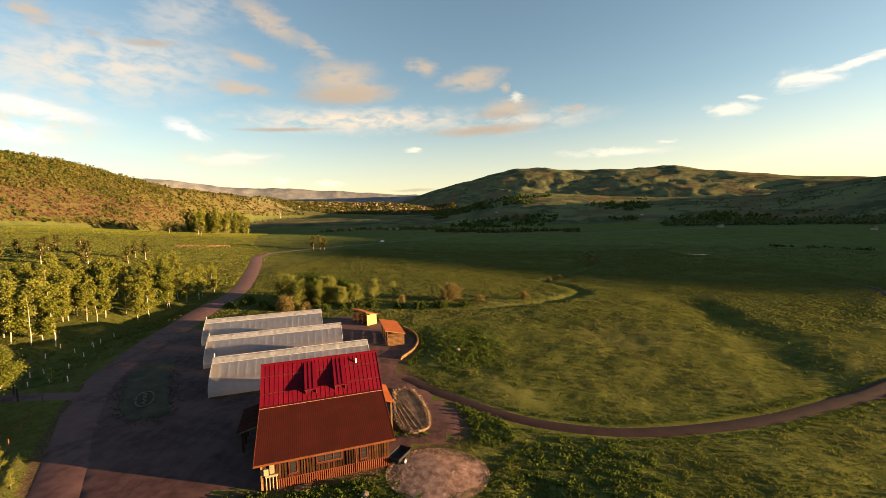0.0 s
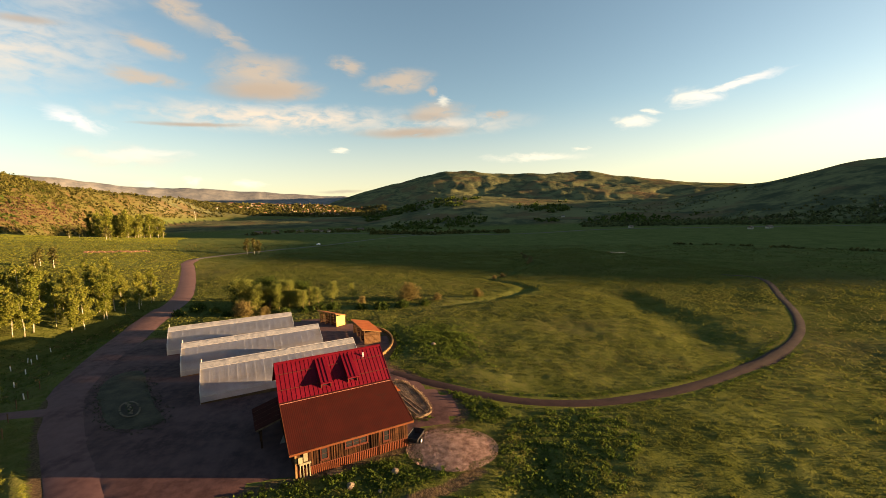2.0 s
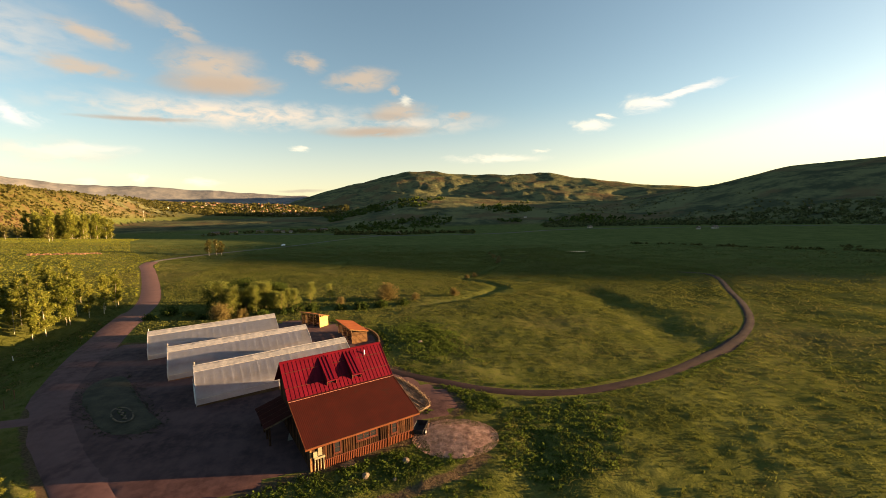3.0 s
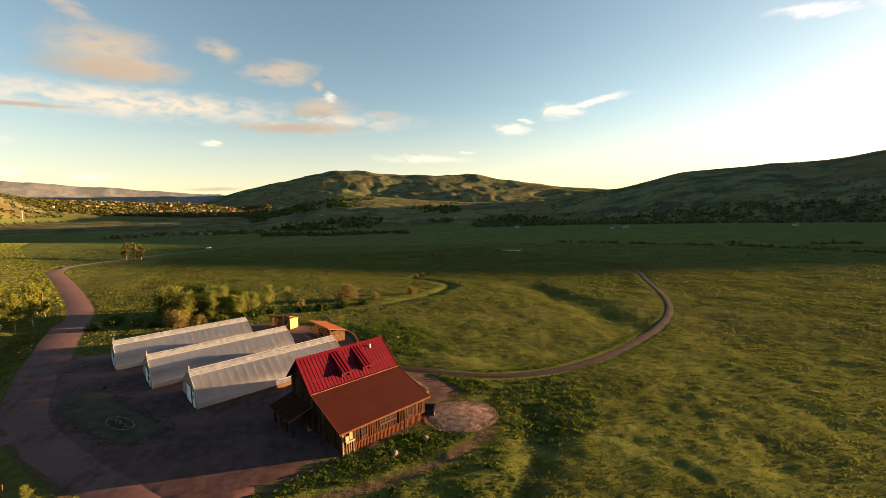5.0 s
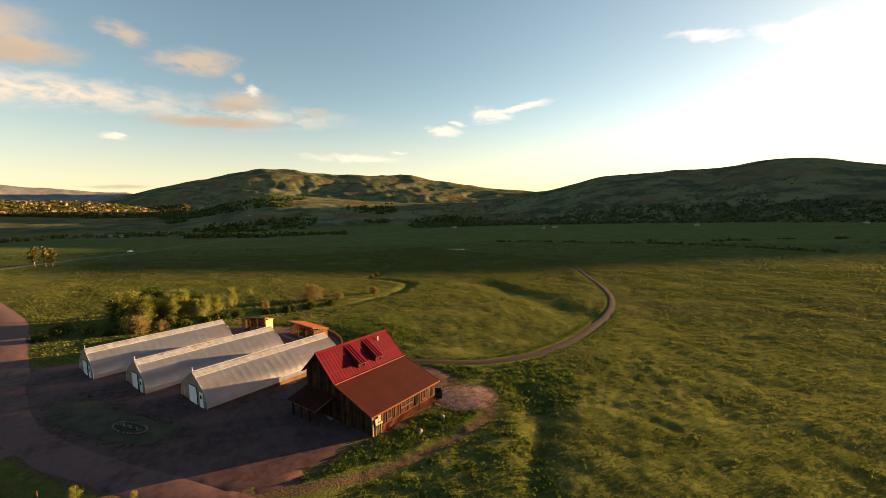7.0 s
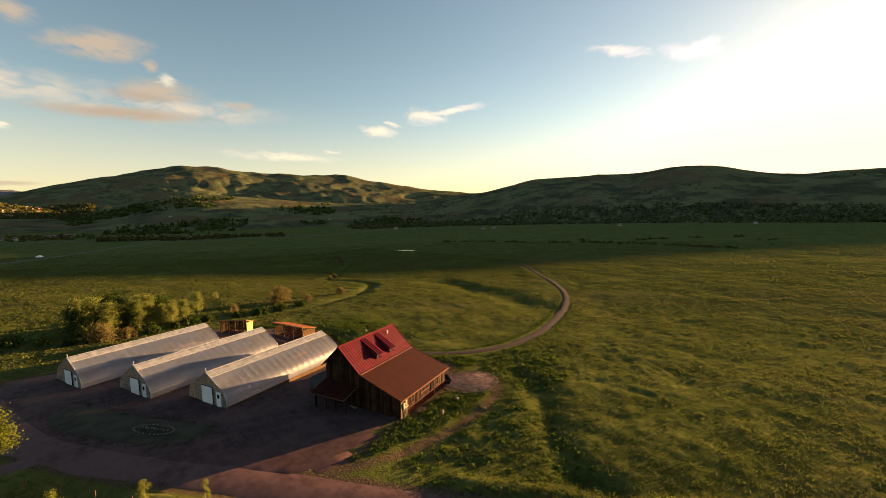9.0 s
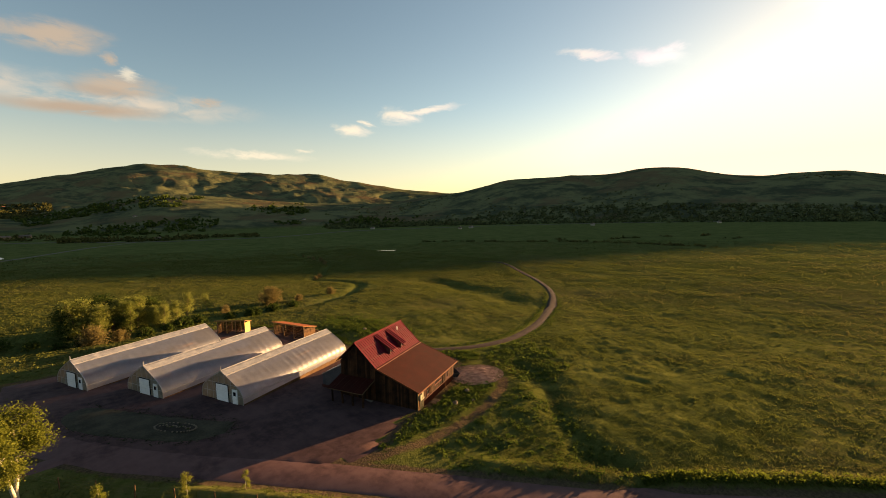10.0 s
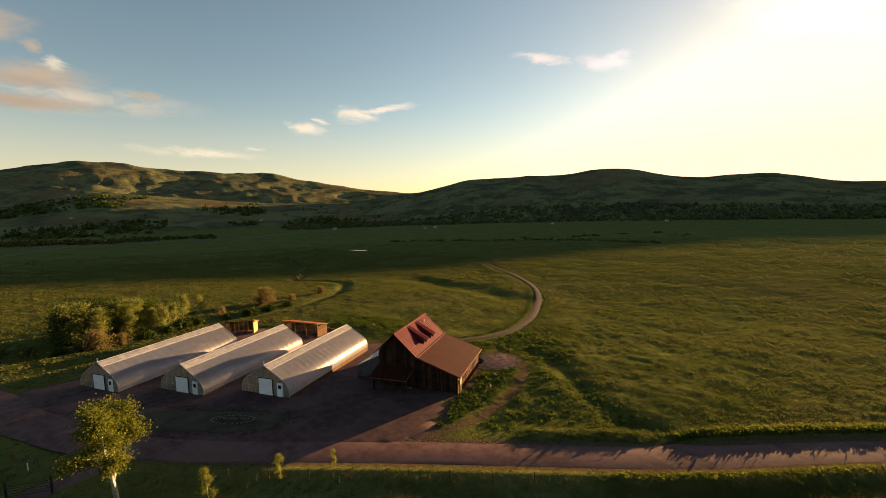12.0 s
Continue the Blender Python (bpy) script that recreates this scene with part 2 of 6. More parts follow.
M_GROUND = material("meadow", ground_build)
def gravel_build(k, bs, out, light=1.0):
    p = where(k)
    turn = k.n("ShaderNodeMapping")
    k.put(turn.inputs["Vector"], p)
    turn.inputs["Rotation"].default_value, turn.inputs["Scale"].default_value = (0, 0, radians(35)), (0.9, 0.07, 1.0)
    ruts, big, mid, grit = k.noise(turn.outputs[0], 1.0, 4.0, 0.6), k.noise(p, 0.12, 4.0), k.noise(p, 0.9, 5.0, 0.6), k.noise(p, 11.0, 4.0, 0.7)
    f = k.math("ADD", k.math("MULTIPLY", ruts["Fac"], 0.22), k.math("ADD", k.math("MULTIPLY", mid["Fac"], 0.48), k.math("MULTIPLY", grit["Fac"], 0.3)))
    col = k.mix(k.ramp(f, 0.38, 0.62), (0.043, 0.0210, 0.0215), (0.090, 0.046, 0.0445))
    col = k.mix(k.ramp(big["Fac"], 0.42, 0.62, 0.0, 0.6), col, (0.102, 0.054, 0.052))
    col = k.mix(1.0, col, (light, light * 1.01, light * 1.03), "MULTIPLY")
    # gravel turns paler and pinker towards the north
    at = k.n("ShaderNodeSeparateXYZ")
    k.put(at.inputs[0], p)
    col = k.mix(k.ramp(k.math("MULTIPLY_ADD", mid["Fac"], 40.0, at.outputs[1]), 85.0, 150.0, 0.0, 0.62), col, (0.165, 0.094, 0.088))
    k.put(bs.inputs["Base Color"], col)
    bs.inputs["Roughness"].default_value = 0.95
    bs.inputs["Specular IOR Level"].default_value = 0.1
    bump(k, bs, k.math("ADD", k.math("MULTIPLY", ruts["Fac"], 0.25), k.math("MULTIPLY", grit["Fac"], 0.4)), 0.7, 0.06)


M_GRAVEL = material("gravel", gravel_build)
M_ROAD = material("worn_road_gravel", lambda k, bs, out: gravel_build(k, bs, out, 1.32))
M_PATH = mottled("path_gravel", (0.019, 0.0098, 0.0110), (0.033, 0.0170, 0.0182), 0.4, 9.0, 0.95, 0.6, 0.04, spread=0.0)
M_ASPHALT = mottled("far_road_surface", (0.075, 0.070, 0.060), (0.115, 0.105, 0.092), 0.05, 2.0, 0.9, 0.1, 0.02, spread=0.0)
M_CHIP = mottled("wood_chips", (0.22, 0.130, 0.102), (0.50, 0.325, 0.260), 1.2, 14.0, 0.9, 0.7, 0.05)
M_RED = mottled("red_metal_roof", (0.088, 0.0018, 0.0085), (0.120, 0.0030, 0.0125), 0.5, 5.0, 0.62, 0.05, 0.004, spread=0.12, accent=(0.074, 0.0020, 0.0082))
M_RUST = mottled("rusted_steel_roof", (0.034, 0.0046, 0.0028), (0.052, 0.0068, 0.0040), 0.6, 7.0, 0.85, 0.1, 0.004, 0.0, spread=0.12, accent=(0.031, 0.0086, 0.0054))
M_WAINSCOT = mottled("rusted_wainscot", (0.066, 0.017, 0.008), (0.100, 0.027, 0.012), 0.6, 7.0, 0.85, 0.15, 0.006, spread=0.12)
M_EAVE = mottled("faded_pink_flashing", (0.30, 0.12, 0.09), (0.40, 0.18, 0.14), 0.8, 7.0, 0.7, 0.1, 0.004)
M_SHEDROOF = mottled("orange_rust_roof", (0.20, 0.050, 0.016), (0.28, 0.078, 0.026), 0.6, 7.0, 0.8, 0.15, 0.006, spread=0.1)
M_WOOD = mottled("rough_barn_wood", (0.016, 0.0068, 0.0038), (0.066, 0.026, 0.012), 1.1, 12.0, 0.85, 0.5, 0.02, spread=1.1)
M_TRIM = mottled("dark_red_trim", (0.065, 0.018, 0.013), (0.105, 0.030, 0.020), 2.0, 9.0, 0.7, 0.2, 0.005)
M_FASCIA = mottled("rust_fascia", (0.098, 0.029, 0.013), (0.140, 0.045, 0.020), 1.0, 9.0, 0.7, 0.2, 0.005)
M_POST = mottled("weathered_post", (0.10, 0.060, 0.035), (0.20, 0.13, 0.08), 2.0, 12.0, 0.85, 0.4, 0.01)
M_PALE = mottled("pale_timber", (0.15, 0.080, 0.036), (0.25, 0.145, 0.068), 1.0, 10.0, 0.8, 0.3, 0.01, spread=0.3)
# pale wood, with the low sun's yellow put into its colour
M_SUNLIT_END = mottled("sunlit_pale_boards", (0.40, 0.285, 0.10), (0.50, 0.375, 0.14), 1.0, 9.0, 0.7, 0.2, 0.006)
M_SLAT = mottled("brown_slats", (0.085, 0.042, 0.021), (0.150, 0.080, 0.040), 1.0, 10.0, 0.8, 0.3, 0.01, spread=0.4)
M_WHITE = mottled("white_paint", (0.70, 0.70, 0.70), (0.82, 0.82, 0.81), 1.0, 8.0, 0.55, 0.1, 0.003)
M_BOX = mottled("pale_box_paint", (0.20, 0.185, 0.12), (0.26, 0.24, 0.16), 2.0, 9.0, 0.5, 0.1, 0.003)
M_DARK = mottled("dark_frame", (0.012, 0.012, 0.014), (0.028, 0.028, 0.03), 2.0, 9.0, 0.75, 0.1, 0.003)
M_TUBE = mottled("shelter_plastic", (0.42, 0.42, 0.40), (0.55, 0.55, 0.52), 2.0, 9.0, 0.5, 0.1, 0.003)
M_STEEL = mottled("galvanised_steel", (0.38, 0.38, 0.38), (0.52, 0.52, 0.52), 2.0, 9.0, 0.45, 0.1, 0.003, 0.6)
M_CONCRETE = mottled("concrete", (0.15, 0.14, 0.13), (0.23, 0.215, 0.20), 0.8, 9.0, 0.9, 0.3, 0.01)
M_TARP = mottled("grey_side_sheet", (0.050, 0.046, 0.048), (0.085, 0.078, 0.080), 0.8, 6.0, 0.7, 0.3, 0.02)
M_STONE = mottled("boulder_stone", (0.10, 0.080, 0.060), (0.175, 0.142, 0.110), 1.2, 7.0, 0.9, 0.6, 0.04, spread=0.3)
M_BARK = mottled("aspen_bark", (0.24, 0.22, 0.16), (0.46, 0.43, 0.35), 1.5, 6.0, 0.9, 0.5, 0.03, accent=(0.10, 0.09, 0.07))
M_TWIG = mottled("willow_bark", (0.10, 0.075, 0.045), (0.20, 0.15, 0.09), 1.5, 6.0, 0.9, 0.5, 0.03)
M_ASPEN = leafy("aspen_leaves", (0.094, 0.122, 0.023), (0.222, 0.226, 0.058), 0.5)
M_ROADTREE = leafy("roadside_leaves", (0.070, 0.092, 0.018), (0.165, 0.178, 0.042), 0.45)
M_VERGE = leafy("verge_blades", (0.044, 0.068, 0.012), (0.096, 0.122, 0.024), 0.55, 0.3)
M_WILLOW = leafy("willow_leaves", (0.092, 0.122, 0.027), (0.205, 0.220, 0.066), 0.5)
M_DARKLEAF = leafy("dark_leaves", (0.020, 0.038, 0.010), (0.055, 0.080, 0.020), 0.25)
M_TWIGGY = leafy("bare_shrub_twigs", (0.120, 0.092, 0.036), (0.200, 0.160, 0.070), 0.45)
def blades_build(k, bs, out):
    p = where(k)
    isl = k.n("ShaderNodeNewGeometry").outputs["Random Per Island"]
    a, b, c = k.noise(p, 0.035, 4.0, 0.6), k.noise(p, 0.28, 5.0, 0.65), k.noise(p, 1.1, 3.0)
    f = k.math("ADD", k.math("MULTIPLY", b["Fac"], 0.65), k.math("ADD", k.math("MULTIPLY", isl, 0.12), k.math("MULTIPLY", c["Fac"], 0.28)))
    col = k.mix(k.ramp(f, 0.38, 0.66), (0.050, 0.067, 0.016), (0.101, 0.114, 0.032))
    col = k.mix(k.ramp(k.math("ADD", a["Fac"], k.math("MULTIPLY", k.math("SUBTRACT", c["Fac"], 0.5), 0.35)), 0.44, 0.60, 0.0, 0.75), col, (0.114, 0.104, 0.042))
    k.put(bs.inputs["Base Color"], col)
    bs.inputs["Roughness"].default_value = 1.0
    bs.inputs["Specular IOR Level"].default_value = 0.0
    tr, mx = k.n("ShaderNodeBsdfTranslucent"), k.n("ShaderNodeMixShader")
    k.put(tr.inputs[0], col)
    mx.inputs[0].default_value = 0.42
    k.put(mx.inputs[1], bs.outputs[0])
    k.put(mx.inputs[2], tr.outputs[0])
    k.put(out.inputs[0], mx.outputs[0])


M_GRASS = material("grass_blades", blades_build)
M_WEED = leafy("weed_leaves", (0.034, 0.062, 0.013), (0.086, 0.118, 0.028), 0.4, 0.4)
M_TUFT = leafy("tuft_blades", (0.046, 0.062, 0.015), (0.092, 0.104, 0.029), 0.42, 0.15)
M_CONIFER = leafy("conifer_needles", (0.040, 0.054, 0.026), (0.076, 0.090, 0.038), 0.15)
M_HILLGRASS = leafy("hill_meadow_blades", (0.112, 0.134, 0.024), (0.150, 0.160, 0.034), 0.4, 0.012)
M_FARGRASS = leafy("far_meadow_blades", (0.066, 0.080, 0.021), (0.088, 0.098, 0.029), 0.4, 0.06)
M_HILLTREE = leafy("hill_aspen_leaves", (0.056, 0.062, 0.018), (0.115, 0.110, 0.034), 0.35, 0.02)
M_REDSHRUB = leafy("red_brown_shrub", (0.066, 0.040, 0.026), (0.108, 0.066, 0.042), 0.25, 0.02)
M_BRUSHGREEN = leafy("olive_brush", (0.044, 0.046, 0.015), (0.098, 0.094, 0.034), 0.3, 0.02)


def film_build(k, bs, out):
    p = where(k)
    a, b = k.noise(p, 0.8, 4.0), k.noise(p, 5.0, 5.0, 0.6)
    col = k.mix(k.ramp(k.math("ADD", k.math("MULTIPLY", a["Fac"], 0.6), k.math("MULTIPLY", b["Fac"], 0.4)), 0.35, 0.65), (0.52, 0.545, 0.63), (0.63, 0.655, 0.75))
    k.put(bs.inputs["Base Color"], col)
    bs.inputs["Roughness"].default_value = 0.6
    crease = k.noise(p, 2.2, 6.0, 0.7, 1.2)
    bump(k, bs, k.math("ADD", b["Fac"], k.math("MULTIPLY", crease["Fac"], 1.6)), 0.16, 0.06)
    sheen, tr, clear = k.n("ShaderNodeBsdfGlossy"), k.n("ShaderNodeBsdfTranslucent"), k.n("ShaderNodeBsdfTransparent")
    sheen.inputs["Color"].default_value, sheen.inputs["Roughness"].default_value = (0.80, 0.79, 0.82, 1), 0.4
    k.put(tr.inputs[0], col)
    last = bs.outputs[0]
    for share, layer in ((0.84, tr), (0.12, sheen), (0.36, clear)):
        mx = k.n("ShaderNodeMixShader")
        mx.inputs[0].default_value = share
        k.put(mx.inputs[1], last)
        k.put(mx.inputs[2], layer.outputs[0])
        last = mx.outputs[0]
    k.put(out.inputs[0], last)


M_FILM = material("greenhouse_film", film_build)
M_FILMTOP = mottled("ridge_film", (0.17, 0.175, 0.19), (0.26, 0.262, 0.275), 1.5, 5.0, 0.5, 0.4, 0.05)


def panel_build(k, bs, out):
    p = where(k)
    a = k.noise(p, 1.2, 5.0)
    k.put(bs.inputs["Base Color"], k.mix(k.ramp(a["Fac"], 0.35, 0.65), (0.20, 0.17, 0.13), (0.32, 0.28, 0.22)))
    bs.inputs["Roughness"].default_value = 0.35
    tr = k.n("ShaderNodeBsdfTranslucent")
    tr.inputs[0].default_value = (0.35, 0.30, 0.22, 1)
    mx = k.n("ShaderNodeMixShader")
    mx.inputs[0].default_value = 0.25
    k.put(mx.inputs[1], bs.outputs[0])
    k.put(mx.inputs[2], tr.outputs[0])
    k.put(out.inputs[0], mx.outputs[0])


M_PANEL = material("twin_wall_panel", panel_build)


def pane_build(k, bs, out):
    bs.inputs["Base Color"].default_value = (0.02, 0.022, 0.025, 1)
    bs.inputs["Roughness"].default_value = 0.06
    bs.inputs["Specular IOR Level"].default_value = 0.8


M_PANE = material("dark_window_glass", pane_build)


def water_build(k, bs, out):
    bs.inputs["Base Color"].default_value = (0.02, 0.025, 0.02, 1)
    bs.inputs["Roughness"].default_value = 0.08


M_WATER = material("creek_water", water_build)

# ---------------------------------------------------------------- geometry helpers
class Shape:
    """Gathers vertices and faces for one mesh."""

    def __init__(self):
        self.v, self.f = [], []

    def add(self, verts, faces):
        n = len(self.v)
        self.v += [tuple(p) for p in verts]
        self.f += [tuple(n + i for i in f) for f in faces]
        return self

    def box(self, x0, x1, y0, y1, z0, z1, m=None, taper=0.0):
        t = taper
        c = [(x0, y0, z0), (x1, y0, z0), (x1, y1, z0), (x0, y1, z0), (x0 + t, y0 + t, z1), (x1 - t, y0 + t, z1), (x1 - t, y1 - t, z1), (x0 + t, y1 - t, z1)]
        if m is not None:
            c = [m @ Vector(p) for p in c]
        return self.add(c, [(0, 3, 2, 1), (4, 5, 6, 7), (0, 1, 5, 4), (1, 2, 6, 5), (2, 3, 7, 6), (3, 0, 4, 7)])

    def slab(self, a, b, c, d, thick):
        """A slab on four corners, given counter-clockwise from its outer side, with its thickness below."""
        a, b, c, d = (Vector(p) for p in (a, b, c, d))
        n = (b - a).cross(d - a).normalized() * thick
        return self.add([a, b, c, d, a - n, b - n, c - n, d - n], [(0, 1, 2, 3), (7, 6, 5, 4), (0, 4, 5, 1), (1, 5, 6, 2), (2, 6, 7, 3), (3, 7, 4, 0)])

    def tube(self, pts, radii, sides=6, cap=True):
        pts = [Vector(p) for p in pts]
        if not hasattr(radii, "__len__"):
            radii = [radii] * len(pts)
        verts, faces = [], []
        for i, p in enumerate(pts):
            d = (pts[min(i + 1, len(pts) - 1)] - pts[max(i - 1, 0)]).normalized()
            a = d.orthogonal().normalized()
            b = d.cross(a)
            for s in range(sides):
                t = 2 * math.pi * s / sides
                verts.append(p + (a * math.cos(t) + b * math.sin(t)) * radii[i])
        for i in range(len(pts) - 1):
            for s in range(sides):
                s2 = (s + 1) % sides
                faces.append((i * sides + s, i * sides + s2, (i + 1) * sides + s2, (i + 1) * sides + s))
        if cap:
            faces.append(tuple(reversed(range(sides))))
            faces.append(tuple((len(pts) - 1) * sides + s for s in range(sides)))
        return self.add(verts, faces)

    def mesh(self, name, mat, smooth=False):
        me = bpy.data.meshes.new(name)
        me.from_pydata(self.v, [], self.f)
        if mat:
            me.materials.append(mat)
        if smooth:
            me.polygons.foreach_set("use_smooth", [True] * len(me.polygons))
        me.update()
        return me


def part(name, shape, mat, parent=None, label="", smooth=False, at=None):
    """One mesh object, from a Shape or a ready mesh, under a thing or under a part."""
    me = shape.mesh(name, mat, smooth) if isinstance(shape, Shape) else shape
    ob = new(name, me)
    ob.parent = parent
    if at is not None:
        ob.matrix_basis = at
    if label:
        ob["label"] = label
    return ob


def thing(name, m, label, category, group="", kind=""):
    """An Empty at a thing's base."""
    return tagged(place(new(name), m), label, category, group, kind)


def place(ob, m):
    ob.matrix_basis = m
    return ob


def hash2(ix, iy, seed):
    h = (ix.astype(np.int64) * 374761393 + iy.astype(np.int64) * 668265263 + seed * 1442695041) & 0x7FFFFFFF
    h = ((h ^ (h >> 13)) * 1274126177) & 0x7FFFFFFF
    return ((h ^ (h >> 16)) & 0xFFFF) / 65535.0


def value_noise(x, y, seed):
    ix, iy = np.floor(x), np.floor(y)
    fx, fy = x - ix, y - iy
    fx, fy = fx * fx * (3 - 2 * fx), fy * fy * (3 - 2 * fy)
    a, b, c, d = (hash2(ix + i, iy + j, seed) for i, j in ((0, 0), (1, 0), (0, 1), (1, 1)))
    return (a * (1 - fx) + b * fx) * (1 - fy) + (c * (1 - fx) + d * fx) * fy - 0.5


def fbm(x, y, size, octaves=4, seed=1, gain=0.5):
    """Fractal noise of about -0.5 to 0.5 with features of the given size in metres."""
    total, amp, norm = 0.0, 1.0, 0.0
    for o in range(octaves):
        s, r = 2.0**o / size, 0.6 * o
        total = total + amp * value_noise((x * math.cos(r) - y * math.sin(r)) * s + 17.3 * o, (x * math.sin(r) + y * math.cos(r)) * s - 9.1 * o, seed + o)
        norm, amp = norm + amp, amp * gain
    return total / norm * 1.4


def curve_through(pts, step=2.0):
    """A smooth line through the points, as an array of points about a step apart."""
    p = [np.array(q, float) for q in pts]
    p = [2 * p[0] - p[1], *p, 2 * p[-1] - p[-2]]
    out = []
    for i in range(1, len(p) - 2):
        n = max(2, int(np.linalg.norm(p[i + 1] - p[i]) / step))
        for t in np.arange(n) / n:
            out.append(0.5 * (2 * p[i] + (p[i + 1] - p[i - 1]) * t + (2 * p[i - 1] - 5 * p[i] + 4 * p[i + 1] - p[i + 2]) * t**2 + (3 * p[i] - p[i - 1] - 3 * p[i + 1] + p[i + 2]) * t**3))
    out.append(p[-2])
    return np.array(out)


def far_from(x, y, line):
    """Distance of points from a line of points."""
    best = np.full(np.shape(x), 1e9)
    for a, b in zip(line[:-1], line[1:]):
        d = b[:2] - a[:2]
        t = np.clip(((x - a[0]) * d[0] + (y - a[1]) * d[1]) / max(d @ d, 1e-9), 0, 1)
        best = np.minimum(best, (x - a[0] - t * d[0]) ** 2 + (y - a[1] - t * d[1]) ** 2)
    return np.sqrt(best)


def inside(x, y, poly):
    """Whether points lie within a closed line of points."""
    hit = np.zeros(np.shape(x), bool)
    for (ax, ay), (bx, by) in zip(poly, np.roll(poly, -1, axis=0)):
        cross = (ay > y) != (by > y)
        hit ^= cross & (x < (bx - ax) * (y - ay) / (by - ay + 1e-12) + ax)
    return hit


def step(x, lo, hi):
    t = np.clip((x - lo) / (hi - lo), 0, 1)
    return t * t * (3 - 2 * t)

# ---------------------------------------------------------------- the lie of the land
HUB = (-30.0, 0.0)                     # middle of the view, from which the hills are told by azimuth
EYE_Z = 25.0
ROAD = curve_through([(60, -88), (22, -42), (8, -22), (-3, -7.5), (-16.6, 8.7), (-26.8, 23.6), (-36, 37.2), (-44.4, 49), (-52, 62), (-56.5, 76), (-60.2, 93), (-64.2, 112), (-69.6, 141), (-82.4, 178), (-99, 221), (-108, 243), (-112, 262)], 2.0)


def road_wide(p):
    return 5.6 + 1.9 * float(np.clip((p[1] - 60) / 30, 0, 1))


FAR_ROAD = curve_through([(-112, 262), (-109, 284), (-84, 353), (-45, 430), (12, 567), (70, 690)], 8.0)
HIGHWAY = curve_through([(-330, 1010), (-120, 800), (70, 690), (232, 618), (400, 660), (560, 580), (760, 420), (900, 200), (960, -100)], 12.0)
SIDE = curve_through([(-51, 58), (-57.5, 57.6), (-66, 55.8), (-80, 50.5), (-100, 44)], 2.0)
FOOTPATH = curve_through([(-6, 64.5), (-2, 60.4), (2.4, 57.0), (7, 53.2), (11.8, 50.6), (17, 49.2), (23, 48.7), (31, 49.7), (42, 52.4), (55, 57.0), (68, 62.4), (82, 69.8), (96, 79.6), (111.5, 94), (129, 113), (146, 131), (154, 142), (156, 150), (150, 158)], 2.0)
CREEK = curve_through([(-75, 122), (-56, 117), (-36, 113), (-18, 118), (3, 117), (18, 121), (33, 128), (46, 140), (52, 150), (48, 163), (44, 174), (55, 186), (72, 210), (88, 230), (98, 262), (108, 300), (122, 345)], 3.0)
SWALE = curve_through([(80, 132), (79, 124), (74, 106), (70.5, 92), (66, 77), (62.5, 69)], 3.0)
DITCH = curve_through([(9, 37), (5, 30.5), (-0.6, 25.2), (-7.7, 19.2), (-11.5, 15.5), (-12, 10)], 2.0)
YARD = curve_through([(-27.4, 33.4), (-23, 35.2), (-17, 37.2), (-11, 39.2), (-4.6, 41.6), (-2.5, 44.2), (1.6, 46.2), (2.8, 50), (1.8, 55.0), (-1.0, 59.2), (-3.0, 63.5), (-6.8, 68.4), (-6.4, 73.4), (-5.2, 78.2), (-5.2, 84), (-7.6, 91), (-13, 98.5), (-20, 104.6), (-27, 104.6), (-32, 99.6), (-40, 95.2), (-50, 92.4), (-56.2, 92.6), (-57, 84), (-55.4, 72), (-51.6, 62), (-45, 50), (-36, 37.6), (-30.4, 33)], 1.2)


_d = np.gradient(ROAD, axis=0)
_d /= np.linalg.norm(_d, axis=1)[:, None]
VERGE = (ROAD - np.c_[-_d[:, 1], _d[:, 0]] * 4.4)[ROAD[:, 1] < 22]
CUT = (ROAD + np.c_[-_d[:, 1], _d[:, 0]] * 4.2)[ROAD[:, 1] < 47]
BANK = curve_through([(-64, 54), (-70, 66), (-74.5, 82), (-77, 97), (-78, 110)], 2.0)
TRAIL = curve_through([(1.5, 35.8), (-3.5, 33.2), (-9.5, 31.6), (-15.5, 31.0), (-21.5, 31.2), (-28, 32.6)], 1.5)


def base(x, y):
    """The smooth ground: a slope from the hill foot down to the valley floor."""
    z = -3.0 - 2.9 * np.tanh((x - 25) / 55.0)
    s = np.clip(-(x + 74) / 18.0, -40, 40)
    return z + 0.088 * 18.0 * np.log1p(np.exp(s)) * np.exp(-np.clip((y - 330) / 290.0, 0, 9) ** 2)


def along(rows):
    """A smooth table over azimuth, from rows of (azimuth, value)."""
    a, v = np.array(rows, float).T
    deg = np.arange(-180, 180.01, 0.5)
    t = np.interp(deg, a, v)
    kern = np.exp(-0.5 * (np.arange(-6, 7) / 2.2) ** 2)
    t = np.convolve(np.pad(t, 6, "edge"), kern / kern.sum(), "valid")
    return lambda az: np.interp(az, deg, t)


# Hills, ring by ring: the elevation of the crest as seen from the hub, the crest's distance and the foot's.
HILL_NEAR = (along([(-180, 2), (-120, 5), (-75, 7.8), (-46, 7.1), (-40.6, 6.45), (-34.7, 4.6), (-28, 3.3), (-22, 2.9), (-18.5, 2.35), (-12, 2.15), (-5, 1.75), (1, 0.85), (4, 0.1), (8, -0.6), (180, -0.6)]),
             along([(-180, 900), (-75, 700), (-46, 760), (-34, 1050), (-29, 1400), (-25, 1650), (-18, 2200), (-10, 2450), (10, 2450)]), along([(-180, 400), (-75, 330), (-46, 360), (-34, 600), (-29, 1150), (-25, 1350), (-18, 1500), (-10, 1500), (10, 1600)]))
